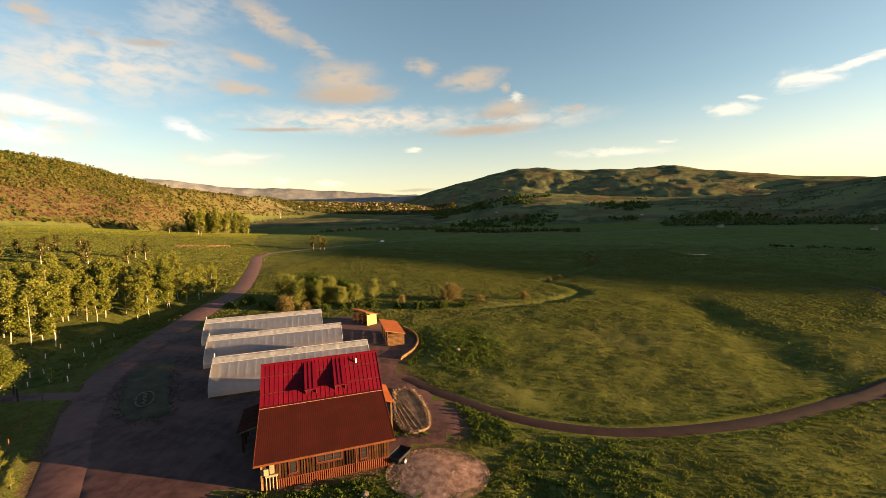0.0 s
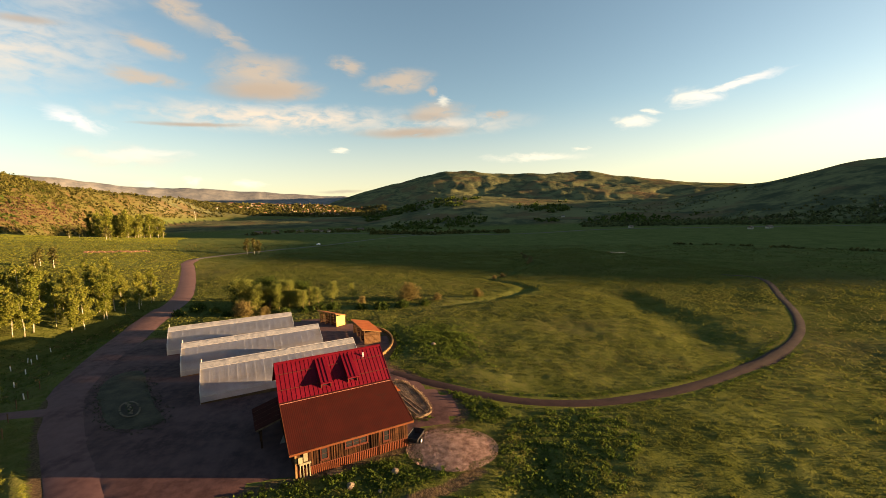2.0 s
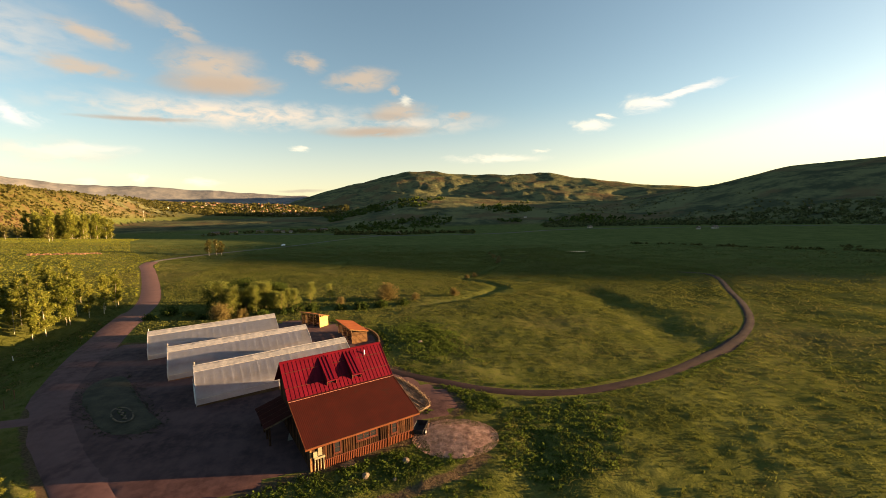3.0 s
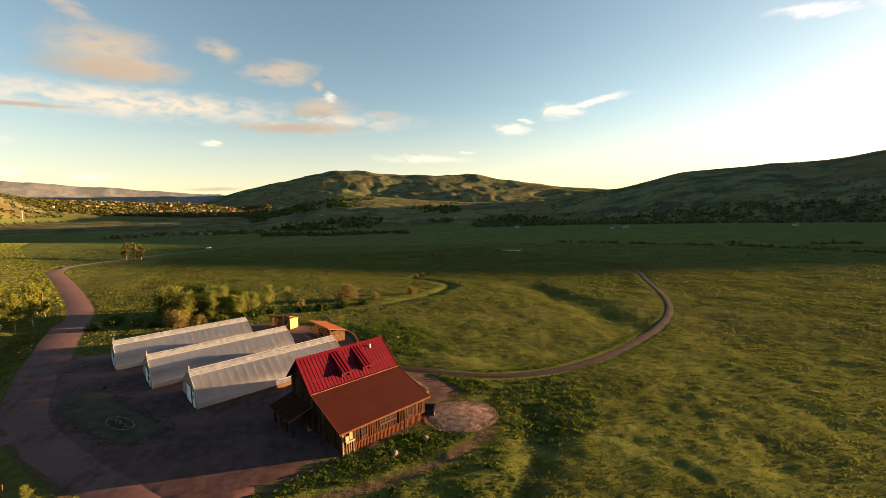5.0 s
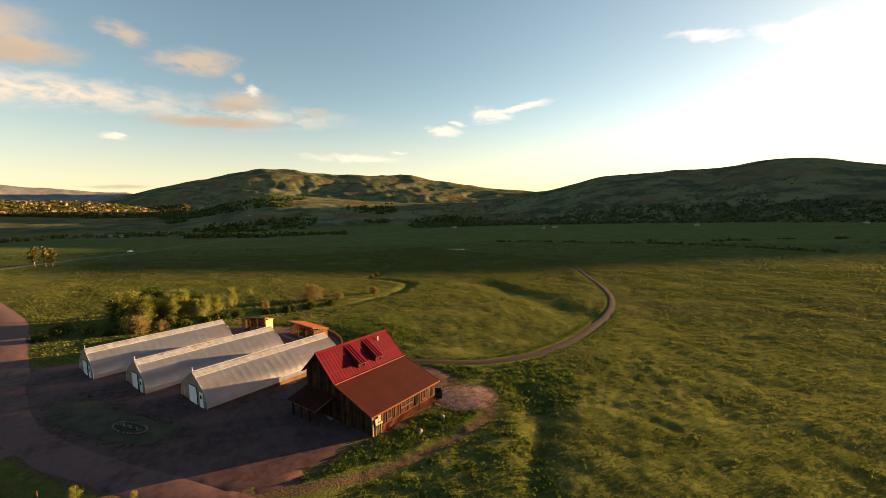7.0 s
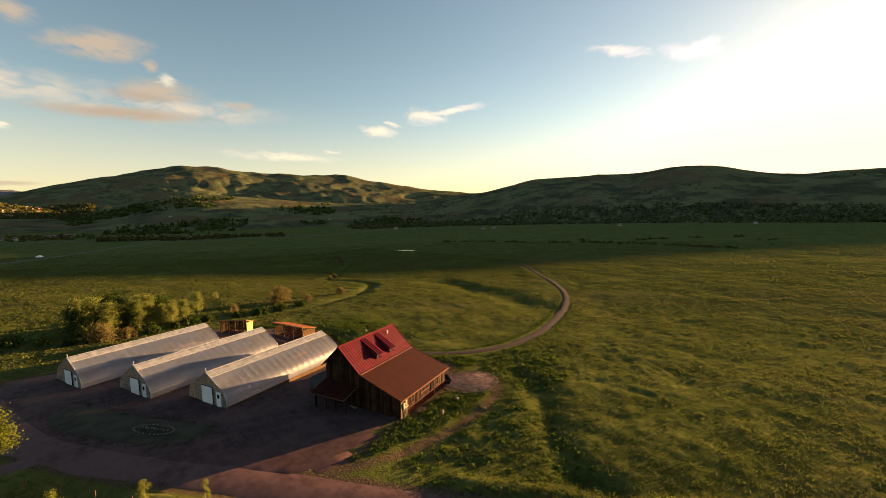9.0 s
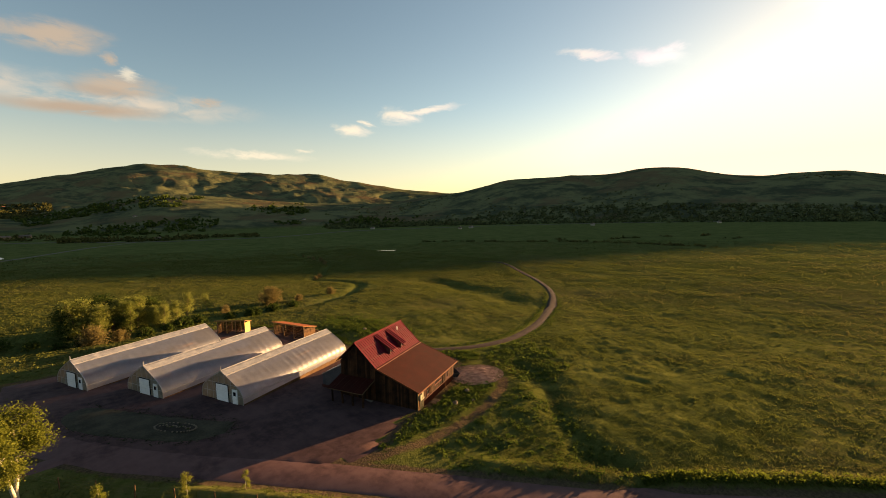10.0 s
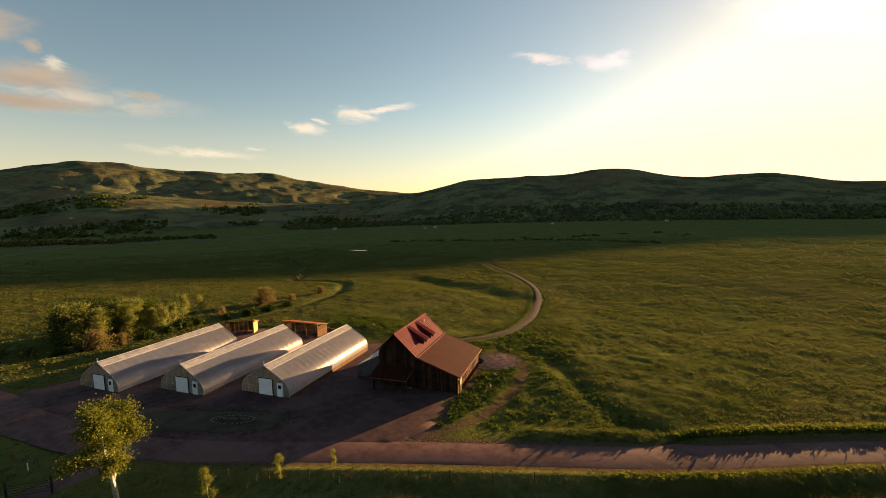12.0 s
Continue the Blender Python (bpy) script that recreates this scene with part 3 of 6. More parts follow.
HILL_HAZY = (along([(-180, 2), (-60, 5.5), (-33.5, 5.1), (-25, 4.0), (-19, 4.05), (-12, 4.0), (-4, 3.2), (6, 2.4), (12, 0), (180, 0)]), along([(-180, 4400), (180, 4400)]), along([(-180, 3800), (180, 3800)]))
HILL_MID = (along([(-180, 0), (-8, 0.6), (-4, 2.4), (0.3, 3.7), (3, 4.6), (5, 4.7), (8, 5.7), (11.5, 6.1), (14, 6.0), (17, 5.6), (24, 5.3), (30, 5.1), (35, 4.4), (38.5, 3.7), (45, 2.8), (52, 2.2), (60, 1), (180, 0)]),
            along([(-180, 3300), (180, 3300)]), along([(-180, 1900), (180, 1900)]))
HILL_FOOT = (along([(-180, -1), (-2, -0.6), (4, 0.9), (8, 2.0), (12, 2.6), (16, 2.4), (21, 1.9), (28, 1.3), (36, 1.1), (46, 1.2), (56, 0.5), (180, -1)]), along([(-180, 1750), (180, 1750)]), along([(-180, 1050), (180, 1050)]))
HILL_RIGHT = (along([(-180, 2.2), (-120, 0), (34, 0.2), (42, 1.7), (46.5, 2.5), (49.5, 2.6), (52, 3.3), (56, 4.1), (60, 3.9), (67.7, 4.0), (73, 4.8), (77, 4.5), (81, 3.4), (85, 2.95), (89, 2.95), (91.4, 2.8), (93, 2.4), (95, 1.95), (97.5, 1.5), (102, 1.4), (112, 1.5), (130, 2.4), (180, 2.2)]),
              along([(-180, 1700), (180, 1700)]), along([(-180, 1000), (40, 1150), (60, 950), (180, 950)]))
RINGS = (HILL_NEAR, HILL_HAZY, HILL_MID, HILL_FOOT, HILL_RIGHT)


def hill(ring, az, r):
    crest, far, foot = (t(az) for t in ring)
    top = EYE_Z + far * np.tan(np.radians(crest))
    s = np.clip((r - foot) / (far - foot), 0, 1)
    up = s**1.35 * (1.6 - 0.6 * s)
    fall = np.clip((r - far) / (0.6 * far), 0, 1)
    return np.where(r > foot, (top + 8) * up * (1 - 0.35 * fall) - 8 * (1 - up), -50.0)


def land(x, y, fine=True):
    """The ground's height and its cover: brush, wood and lush grass; alpha drops where haze is painted."""
    dx, dy = x - HUB[0], y - HUB[1]
    r, az = np.hypot(dx, dy), np.degrees(np.arctan2(dx, dy))
    z = base(x, y)
    zs = [hill(ring, az, r) for ring in RINGS]
    top = np.max(zs, axis=0)
    rise = np.clip(top - z, 0, None)
    rough = fbm(x, y, 420, 6, 5, 0.55)
    gully = np.abs(fbm(x, y, 520, 4, 31))
    which = np.argmax(zs, axis=0)
    far_hill = step(r, 900, 1500)
    z = z + rise * (1 + far_hill * (0.10 * rough + 0.20 * (0.16 - gully)))
    crest_r = np.choose(which, [ring[1](az) for ring in RINGS])
    z = z + rise * far_hill * (1 - step(r / crest_r, 0.78, 0.97)) * 0.4 * (0.12 - np.abs(fbm(x, y, 240, 5, 61, 0.6)))
    z = z + np.where((rise > 3) & (r < 1500), step(rise, 3, 40) * 5 * fbm(x, y, 90, 5, 8), 0)
    d_creek = far_from(x, y, CREEK)
    z = z - 1.0 * np.exp(-((d_creek / 2.4) ** 2))
    z = z - 0.8 * np.exp(-(((far_from(x, y, SWALE) + 6 * fbm(x, y, 25, 2, 44)) / 7.5) ** 2)) - 0.5 * np.exp(-((far_from(x, y, DITCH) / 2.2) ** 2))
    z = z + 0.55 * np.exp(-((far_from(x, y, VERGE) / 1.3) ** 2)) + 0.5 * np.exp(-((far_from(x, y, CUT) / 1.0) ** 2))
    z = z - 2.4 * np.exp(-((far_from(x, y, BANK) / 8.0) ** 2)) * step(far_from(x, y, SIDE), 2.5, 9)
    if fine:
        d_road = np.minimum(np.minimum(far_from(x, y, ROAD), far_from(x, y, SIDE)), np.minimum(np.minimum(far_from(x, y, FAR_ROAD), far_from(x, y, HIGHWAY) - 3), far_from(x, y, FOOTPATH[::3]) + 1.5))
        keep = step(d_road, 3.5, 9) * step(far_from(x, y, np.vstack([YARD, YARD[:1]])[::2]), 0.5, 7) * ~inside(x, y, YARD)
        z = z + keep * (0.75 * fbm(x, y, 38, 3, 12) + 0.40 * fbm(x, y, 9, 3, 14) + 0.30 * fbm(x, y, 2.2, 3, 15) * step(240 - r, 0, 120))
        z = z + keep * step(r, 200, 420) * 1.6 * fbm(x, y, 150, 3, 17) * step(1200 - r, 0, 300)
    slope = (r - HILL_NEAR[2](az)) / (HILL_NEAR[1](az) - HILL_NEAR[2](az))
    open_slope = step(az, -27.5, -24.5) * (1 - step(slope, 0.35, 0.6)) * (az < -3)
    brush = step(rise, 2, 9) * (which == 0) * (1 - open_slope)
    wood = np.where(which > 0, step(rise, 1, 8), 0.0) * step(r, 700, 1000)
    wood = np.maximum(wood, (which == 0) * step(az, -27, -22) * step(rise, 3, 12) * (1 - open_slope))
    lush = np.exp(-((d_creek / 6.0) ** 2)) * 0.3
    lush = np.maximum(lush, step(x, -80, -150) * step(y, 120, 200) * (1 - brush) * 0.8 * step(fbm(x, y, 60, 3, 40), -0.2, 0.1))
    lush = np.maximum(lush, 0.8 * step(r, 180, 420) * (1 - brush) * (1 - wood))
    # 0 on the far ridge, where the ground colour gets painted haze
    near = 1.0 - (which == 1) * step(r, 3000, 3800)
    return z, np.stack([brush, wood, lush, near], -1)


def build_ground():
    fan = np.r_[np.arange(-180, -64, 4.0), np.arange(-64, 118, 0.3), np.arange(118, 180, 4.0)]
    rings = np.r_[0.01, 1.5, 3.0, 5.5, np.geomspace(8, 4900, 400)]
    a, r = np.meshgrid(np.radians(fan), rings)
    x, y = HUB[0] + r * np.sin(a), HUB[1] + r * np.cos(a)
    z, cover = land(x, y)
    nr, na = a.shape
    verts = np.stack([x, y, z], -1).reshape(-1, 3)
    i, j = np.meshgrid(np.arange(nr - 1), np.arange(na), indexing="ij")
    k = (j + 1) % na
    faces = np.stack([i * na + j, (i + 1) * na + j, (i + 1) * na + k, i * na + k], -1).reshape(-1, 4)[:, ::-1]
    me = bpy.data.meshes.new("ground")
    me.vertices.add(len(verts))
    me.vertices.foreach_set("co", verts.ravel())
    me.loops.add(faces.size)
    me.loops.foreach_set("vertex_index", faces.ravel().astype(np.int32))
    me.polygons.add(len(faces))
    me.polygons.foreach_set("loop_start", np.arange(len(faces), dtype=np.int32) * 4)
    me.polygons.foreach_set("use_smooth", np.ones(len(faces), bool))
    me.update(calc_edges=True)
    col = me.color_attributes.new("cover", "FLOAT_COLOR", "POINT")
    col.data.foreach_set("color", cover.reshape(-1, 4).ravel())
    d_worn = np.minimum(far_from(x, y, TRAIL), np.minimum(far_from(x, y, ROAD) - 2.2, far_from(x, y, np.vstack([YARD, YARD[:1]]))))
    bare = (0.8 - 0.8 * step(d_worn, 0.3, 1.7)).ravel()
    col = me.color_attributes.new("bare", "FLOAT_COLOR", "POINT")
    col.data.foreach_set("color", np.c_[bare, bare, bare, np.ones(len(bare))].ravel())
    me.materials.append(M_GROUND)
    return tagged(new("ground", me), "grassy valley floor rising to brushy and wooded hills", "ground", kind="structure")


build_ground()


def ground_z(x, y):
    return float(land(np.array([float(x)]), np.array([float(y)]))[0][0])


def flat_z(x, y):
    return float(base(np.array(float(x)), np.array(float(y))))


def ribbon(name, line, wide, mat, label, lift=0.05, cross=4, ragged=0.25, kind="structure", category="road"):
    """A strip of road laid on the smooth ground, with crowned middle and ragged edges."""
    s = Shape()
    n = len(line)
    for i, p in enumerate(line):
        d = line[min(i + 1, n - 1)] - line[max(i - 1, 0)]
        d = d / np.linalg.norm(d)
        side = np.array([-d[1], d[0]])
        for c in range(cross + 1):
            f = 2 * c / cross - 1
            w_here = (wide(p) if callable(wide) else wide) / 2 + ragged * float(fbm(np.array(p[0] + 50 * (f > 0)), np.array(p[1]), 6, 2, 3))
            q = p + side * f * w_here
            s.v.append((q[0], q[1], flat_z(*q) + (lift if abs(f) < 0.99 else -0.1) + 0.02 * (1 - f * f)))
    for i in range(n - 1):
        for c in range(cross):
            a = i * (cross + 1) + c
            s.f.append((a, a + 1, a + cross + 2, a + cross + 1)[::-1])
    return tagged(part(name, s, mat, smooth=True), label, category, kind=kind)


def drape(name, poly, mat, label, lift, cell=2.0, edge=0.2, crown=0.0, category="ground"):
    """A flat patch within a closed line, laid over the smooth ground."""
    bm = bmesh.new()
    vs = [bm.verts.new((p[0], p[1], 0)) for p in poly]
    bm.faces.new(vs)
    lo, hi = np.min(poly, 0), np.max(poly, 0)
    for axis in range(2):
        for c in np.arange(lo[axis] + cell / 2, hi[axis], cell):
            co, no = [0, 0, 0], [0, 0, 0]
            co[axis], no[axis] = c, 1
            bmesh.ops.bisect_plane(bm, geom=bm.verts[:] + bm.edges[:] + bm.faces[:], plane_co=co, plane_no=no)
    bmesh.ops.triangulate(bm, faces=bm.faces[:])
    ring = np.vstack([poly, poly[:1]])
    xs, ys = np.array([v.co.x for v in bm.verts]), np.array([v.co.y for v in bm.verts])
    d = far_from(xs, ys, ring)
    zz = base(xs, ys) + lift + crown * step(d, 0, 2.0) - edge * (d < 0.02)
    for v, z in zip(bm.verts, zz):
        v.co.z = z
    bmesh.ops.recalc_face_normals(bm, faces=bm.faces[:])
    if sum(f.normal.z for f in bm.faces) < 0:
        bmesh.ops.reverse_faces(bm, faces=bm.faces[:])
    me = bpy.data.meshes.new(name)
    bm.to_mesh(me)
    bm.free()
    me.materials.append(mat)
    me.polygons.foreach_set("use_smooth", [True] * len(me.polygons))
    return tagged(new(name, me), label, category, kind="structure")


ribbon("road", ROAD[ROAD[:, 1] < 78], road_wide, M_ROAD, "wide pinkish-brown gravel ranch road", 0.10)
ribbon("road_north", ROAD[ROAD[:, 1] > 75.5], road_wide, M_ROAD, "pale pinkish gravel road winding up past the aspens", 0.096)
ribbon("road_side", SIDE, 3.6, M_ROAD, "short gravel drive branching off the ranch road", 0.05)
ribbon("road_far", FAR_ROAD, 3.6, M_ASPHALT, "pale road crossing the meadow", 0.25, ragged=0.1)
ribbon("road_highway", HIGHWAY, 5.0, M_ASPHALT, "distant pale valley highway", 0.6, ragged=0.1)
ribbon("footpath", FOOTPATH, 3.1, M_PATH, "curving reddish gravel footpath through the meadow", 0.06)
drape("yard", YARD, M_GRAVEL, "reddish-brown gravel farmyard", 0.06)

# ---------------------------------------------------------------- the barn
TURN = 17.9
BARN = pose(-17.45, 36.67, 0, 0, 0, TURN)        # the barn's own ground plan: u east along the ridge, v north


def at_uv(u, v, z=0.0, rz=0.0):
    return BARN @ pose(u, v, z, 0, 0, rz)


LONG = 13.25
V_EAVE, Z_EAVE, V_STEP, Z_STEP, V_RIDGE, Z_RIDGE, V_BACK = 0.0, 1.75, 7.1, 4.24, 10.62, 7.47, 14.1
BASE_Z = -1.25
WALL_U0, WALL_U1, WALL_V0, WALL_V1 = 0.62, 12.62, 0.5, 13.55


def roof_line(v):
    """The underside of the roofs along the gable."""
    if v < V_STEP:
        return Z_EAVE + (Z_STEP - Z_EAVE) * v / V_STEP - 0.14
    if v < V_RIDGE:
        return Z_STEP + (Z_RIDGE - Z_STEP) * (v - V_STEP) / (V_RIDGE - V_STEP) - 0.14
    return Z_RIDGE - (Z_RIDGE - Z_STEP) * (v - V_RIDGE) / (V_BACK - V_RIDGE) - 0.14


def seam_panel(wide, long):
    """A standing-seam pan: flat, with a raised rib on one side. It runs along +y from the eave."""
    s = Shape()
    s.box(0, wide, 0, long, -0.02, 0.0)
    s.box(0, 0.055, 0, long, 0.0, 0.034, taper=0.008)
    return s


def wavy_panel(wide, long, pitch=0.19, high=0.045):
    s = Shape()
    n = int(round(wide / pitch)) * 4
    for i in range(n + 1):
        x = wide * i / n
        z = high * 0.5 * math.sin(2 * math.pi * x / pitch)
        s.v += [(x, 0, z), (x, long, z)]
    s.f = [(2 * i, 2 * i + 2, 2 * i + 3, 2 * i + 1) for i in range(n)]
    return s


def sloped(u, v0, z0, v1, z1):
    """The pose of a roof pan whose foot is at (v0, z0) and whose head is at (v1, z1)."""
    y = Vector((0, v1 - v0, z1 - z0)).normalized()
    x = Vector((1, 0, 0)) if v1 > v0 else Vector((-1, 0, 0))
    z = x.cross(y)
    m = Matrix((x, y, z)).transposed().to_4x4()
    m.translation = (u, v0, z0)
    return m


def build_window(parent, u, z0, wide, high, lights=1, v=WALL_V0):
    win = place(new("window"), pose(u, v, z0))
    win.parent = parent
    f = Shape()
    t = 0.11
    for x0, x1, a0, a1 in ((-t, 0, -t, high + t), (wide, wide + t, -t, high + t), (0, wide, -t, 0), (0, wide, high, high + t)):
        f.box(x0, x1, -0.09, 0.0, a0, a1)
    for i in range(1, lights):
        f.box(wide * i / lights - 0.035, wide * i / lights + 0.035, -0.085, 0.0, 0, high)
    part("window_frame", f, M_TRIM, win)
    part("window_sill", Shape().box(-0.16, wide + 0.16, -0.14, 0, -t - 0.05, -t), M_TRIM, win)
    for i in range(lights):
        a, b = wide * i / lights + 0.04, wide * (i + 1) / lights - 0.04
        part("pane", Shape().box(a, b, -0.045, -0.02, 0.02, high - 0.02), M_PANE, win)
        part("glazing_bar", Shape().box(a, b, -0.06, -0.03, high * 0.5 - 0.015, high * 0.5 + 0.015), M_TRIM, win)
    return win


def build_barn():
    barn = thing("barn", BARN, "rough-sawn wooden barn with red metal roof and rusty lean-to roof", "barn")
    # walls: an inner shell, then boards on it
    outline = [(WALL_V0, BASE_Z), (WALL_V0, roof_line(WALL_V0)), (V_STEP, roof_line(V_STEP - 0.01)), (V_STEP, roof_line(V_STEP)), (V_RIDGE, roof_line(V_RIDGE)), (WALL_V1, roof_line(WALL_V1)), (WALL_V1, BASE_Z)]
    for name, u0, u1 in (("wall_west", WALL_U0, WALL_U0 + 0.15), ("wall_east", WALL_U1 - 0.15, WALL_U1)):
        s, n = Shape(), len(outline)
        s.add([(u0, v, z) for v, z in outline] + [(u1, v, z) for v, z in outline], [tuple(range(n))[::1], tuple(range(2 * n - 1, n - 1, -1))] + [(i, i + n, (i + 1) % n + n, (i + 1) % n) for i in range(n)])
        part(name, s, M_WOOD, barn)
    part("wall_south", Shape().box(WALL_U0 + 0.15, WALL_U1 - 0.15, WALL_V0, WALL_V0 + 0.15, BASE_Z, roof_line(WALL_V0)), M_WOOD, barn)
    part("wall_north", Shape().box(WALL_U0 + 0.15, WALL_U1 - 0.15, WALL_V1 - 0.15, WALL_V1, BASE_Z, roof_line(WALL_V1)), M_WOOD, barn)
    # wainscot of corrugated steel
    wave = wavy_panel(1.0, 0.95, 0.2, 0.06).mesh("wainscot_sheet", M_WAINSCOT)
    for i in range(12):
        part("wainscot_sheet", wave, None, barn, at=Matrix.Translation((WALL_U0 + i, WALL_V0 - 0.05, BASE_Z + 0.02)) @ pose(0, 0, 0, 90))
    part("sill_board", Shape().box(WALL_U0, WALL_U1, WALL_V0 - 0.09, WALL_V0 - 0.01, BASE_Z + 0.95, BASE_Z + 1.02), M_TRIM, barn)
    # boards of the south wall
    rng = random.Random(4)
    top, low = roof_line(WALL_V0) - 0.02, BASE_Z + 1.02
    variants = [Shape().box(0, w_, -0.05 - d, 0, 0, top - low, taper=0.004).mesh("board", M_WOOD) for w_, d in ((0.17, 0.0), (0.21, 0.03), (0.15, 0.05), (0.19, 0.015), (0.12, 0.07))]
    gaps = [(2.95, 3.85), (5.45, 8.1), (9.7, 10.55)]
    u = WALL_U0 + 0.02
    while u < WALL_U1 - 0.2:
        if not any(a - 0.2 < u < b + 0.05 for a, b in gaps):
            part("board", rng.choice(variants), None, barn, at=pose(u, WALL_V0, low))
        u += 0.25
    for a, b, sill, head in ((2.95, 3.85, 1.24, 2.62), (5.45, 8.1, 1.72, 2.68), (9.7, 10.55, 1.24, 2.62)):
        u = a + 0.02
        while u < b - 0.02:
            wide_b = rng.uniform(0.12, 0.2)
            part("board", Shape().box(u, u + wide_b, WALL_V0 - rng.uniform(0.04, 0.075), WALL_V0, low, BASE_Z + sill, taper=0.003), M_WOOD, barn)
            if BASE_Z + head < top - 0.05:
                part("board", Shape().box(u, u + wide_b, WALL_V0 - rng.uniform(0.04, 0.075), WALL_V0, BASE_Z + head, top, taper=0.003), M_WOOD, barn)
            u += 0.23
    build_window(barn, 3.12, BASE_Z + 1.42, 0.62, 1.05)
    build_window(barn, 5.65, BASE_Z + 1.9, 2.25, 0.62, 3)
    build_window(barn, 9.85, BASE_Z + 1.42, 0.58, 1.05)
    # boards of the west gable
    v = WALL_V0 + 0.02
    while v < WALL_V1 - 0.1:
        hi = min(roof_line(v), roof_line(v + 0.26)) - 0.02
        d = rng.uniform(0.035, 0.07)
        part("board", Shape().box(WALL_U0 - d, WALL_U0, v, v + rng.uniform(0.22, 0.25), BASE_Z, hi), M_WOOD, barn)
        v += 0.28
    v = WALL_V0 + 0.02
    while v < WALL_V1 - 0.1:
        hi = min(roof_line(v), roof_line(v + 0.4)) - 0.02
        part("board", Shape().box(WALL_U1, WALL_U1 + 0.05, v, v + 0.38, BASE_Z, hi), M_WOOD, barn)
        v += 0.4
    # lean-to roof
    long = math.hypot(V_STEP - V_EAVE, Z_STEP - Z_EAVE)
    sheet = wavy_panel(LONG / 14, long + 0.02, LONG / 14 / 5, 0.005).mesh("roof_sheet", M_RUST)
    for i in range(14):
        part("roof_sheet", sheet, None, barn, at=sloped(LONG * i / 14, V_EAVE - 0.02, Z_EAVE + 0.03, V_STEP, Z_STEP + 0.03))
    deck = Shape().slab((0.06, 0.03, Z_EAVE - 0.01), (LONG - 0.06, 0.03, Z_EAVE - 0.01), (LONG - 0.06, V_STEP, Z_STEP - 0.01), (0.06, V_STEP, Z_STEP - 0.01), 0.12)
    part("roof_deck", deck, M_POST, barn)
    part("fascia", Shape().box(0, LONG, -0.06, -0.02, Z_EAVE - 0.2, Z_EAVE + 0.0), M_FASCIA, barn)
    for u0 in (0.0, LONG - 0.05):
        part("barge_board", Shape().slab((u0, 0, Z_EAVE + 0.06), (u0 + 0.05, 0, Z_EAVE + 0.06), (u0 + 0.05, V_STEP, Z_STEP + 0.06), (u0, V_STEP, Z_STEP + 0.06), 0.22), M_FASCIA, barn)
    # upper roof
    slope = math.hypot(V_RIDGE - V_STEP + 0.25, (Z_RIDGE - Z_STEP) * (1 + 0.25 / (V_RIDGE - V_STEP)))
    count = 27
    pan = seam_panel(LONG / count, slope).mesh("roof_panel", M_RED)
    k = (Z_RIDGE - Z_STEP) / (V_RIDGE - V_STEP)
    for i in range(count):
        part("roof_panel", pan, None, barn, at=sloped(LONG * i / count, V_STEP - 0.25, Z_STEP - 0.25 * k + 0.1, V_RIDGE, Z_RIDGE + 0.1))
        part("roof_panel", pan, None, barn, at=sloped(LONG * (i + 1) / count, V_BACK + 0.05, Z_STEP + 0.1, V_RIDGE, Z_RIDGE + 0.1))
    part("rib_end", Shape().slab((LONG - 0.06, V_STEP - 0.25, Z_STEP - 0.25 * k + 0.18), (LONG, V_STEP - 0.25, Z_STEP - 0.25 * k + 0.18), (LONG, V_RIDGE, Z_RIDGE + 0.18), (LONG - 0.06, V_RIDGE, Z_RIDGE + 0.18), 0.2), M_RED, barn)
    part("ridge_cap", Shape().add([(0, V_RIDGE - 0.2, Z_RIDGE + 0.02), (LONG, V_RIDGE - 0.2, Z_RIDGE + 0.02), (LONG, V_RIDGE, Z_RIDGE + 0.2), (0, V_RIDGE, Z_RIDGE + 0.2), (LONG, V_RIDGE + 0.2, Z_RIDGE + 0.02), (0, V_RIDGE + 0.2, Z_RIDGE + 0.02)], [(0, 1, 2, 3), (3, 2, 4, 5), (0, 3, 5), (1, 4, 2), (0, 5, 4, 1)]), M_RED, barn)
    part("gutter", Shape().box(0.02, LONG - 0.02, V_STEP - 0.44, V_STEP - 0.26, Z_STEP - 0.32, Z_STEP - 0.09), M_EAVE, barn, "faded pinkish gutter")
    for f in (0.30, 0.72):
        v_, z_ = V_STEP - 0.2 + (V_RIDGE - V_STEP) * f, Z_STEP - 0.2 * k + (Z_RIDGE - Z_STEP) * f + 0.2
        part("snow_guard", Shape().tube([(0.1, v_, z_), (LONG - 0.1, v_, z_)], 0.028, 5), M_TRIM, barn)
    # two shed dormers
    for u0 in (4.75, 7.95):
        d = place(new("dormer"), pose(u0, 0, 0))
        d.parent = barn
        wide, vf, zt, vt, zh = 1.2, 7.4, 5.62, 10.3, 7.26
        zf = Z_STEP + k * (vf - V_STEP) + 0.1
        cheek = [(vf + 0.05, zf - 0.05), (vf + 0.05, zt - 0.12), (vt, zh - 0.02)]
        for x in (0.0, wide - 0.08):
            s = Shape()
            s.add([(x, v_, z_) for v_, z_ in cheek] + [(x + 0.08, v_, z_) for v_, z_ in cheek], [(0, 1, 2), (5, 4, 3), (0, 3, 4, 1), (1, 4, 5, 2), (2, 5, 3, 0)])
            part("cheek", s, M_TRIM, d)
        part("front_wall", Shape().box(0.08, wide - 0.08, vf + 0.3, vf + 0.38, zf + 0.1, zt + 0.06), M_TRIM, d)
        part("pane", Shape().box(0.3, wide - 0.3, vf + 0.27, vf + 0.298, zf + 0.26, zt - 0.1), M_PANE, d)
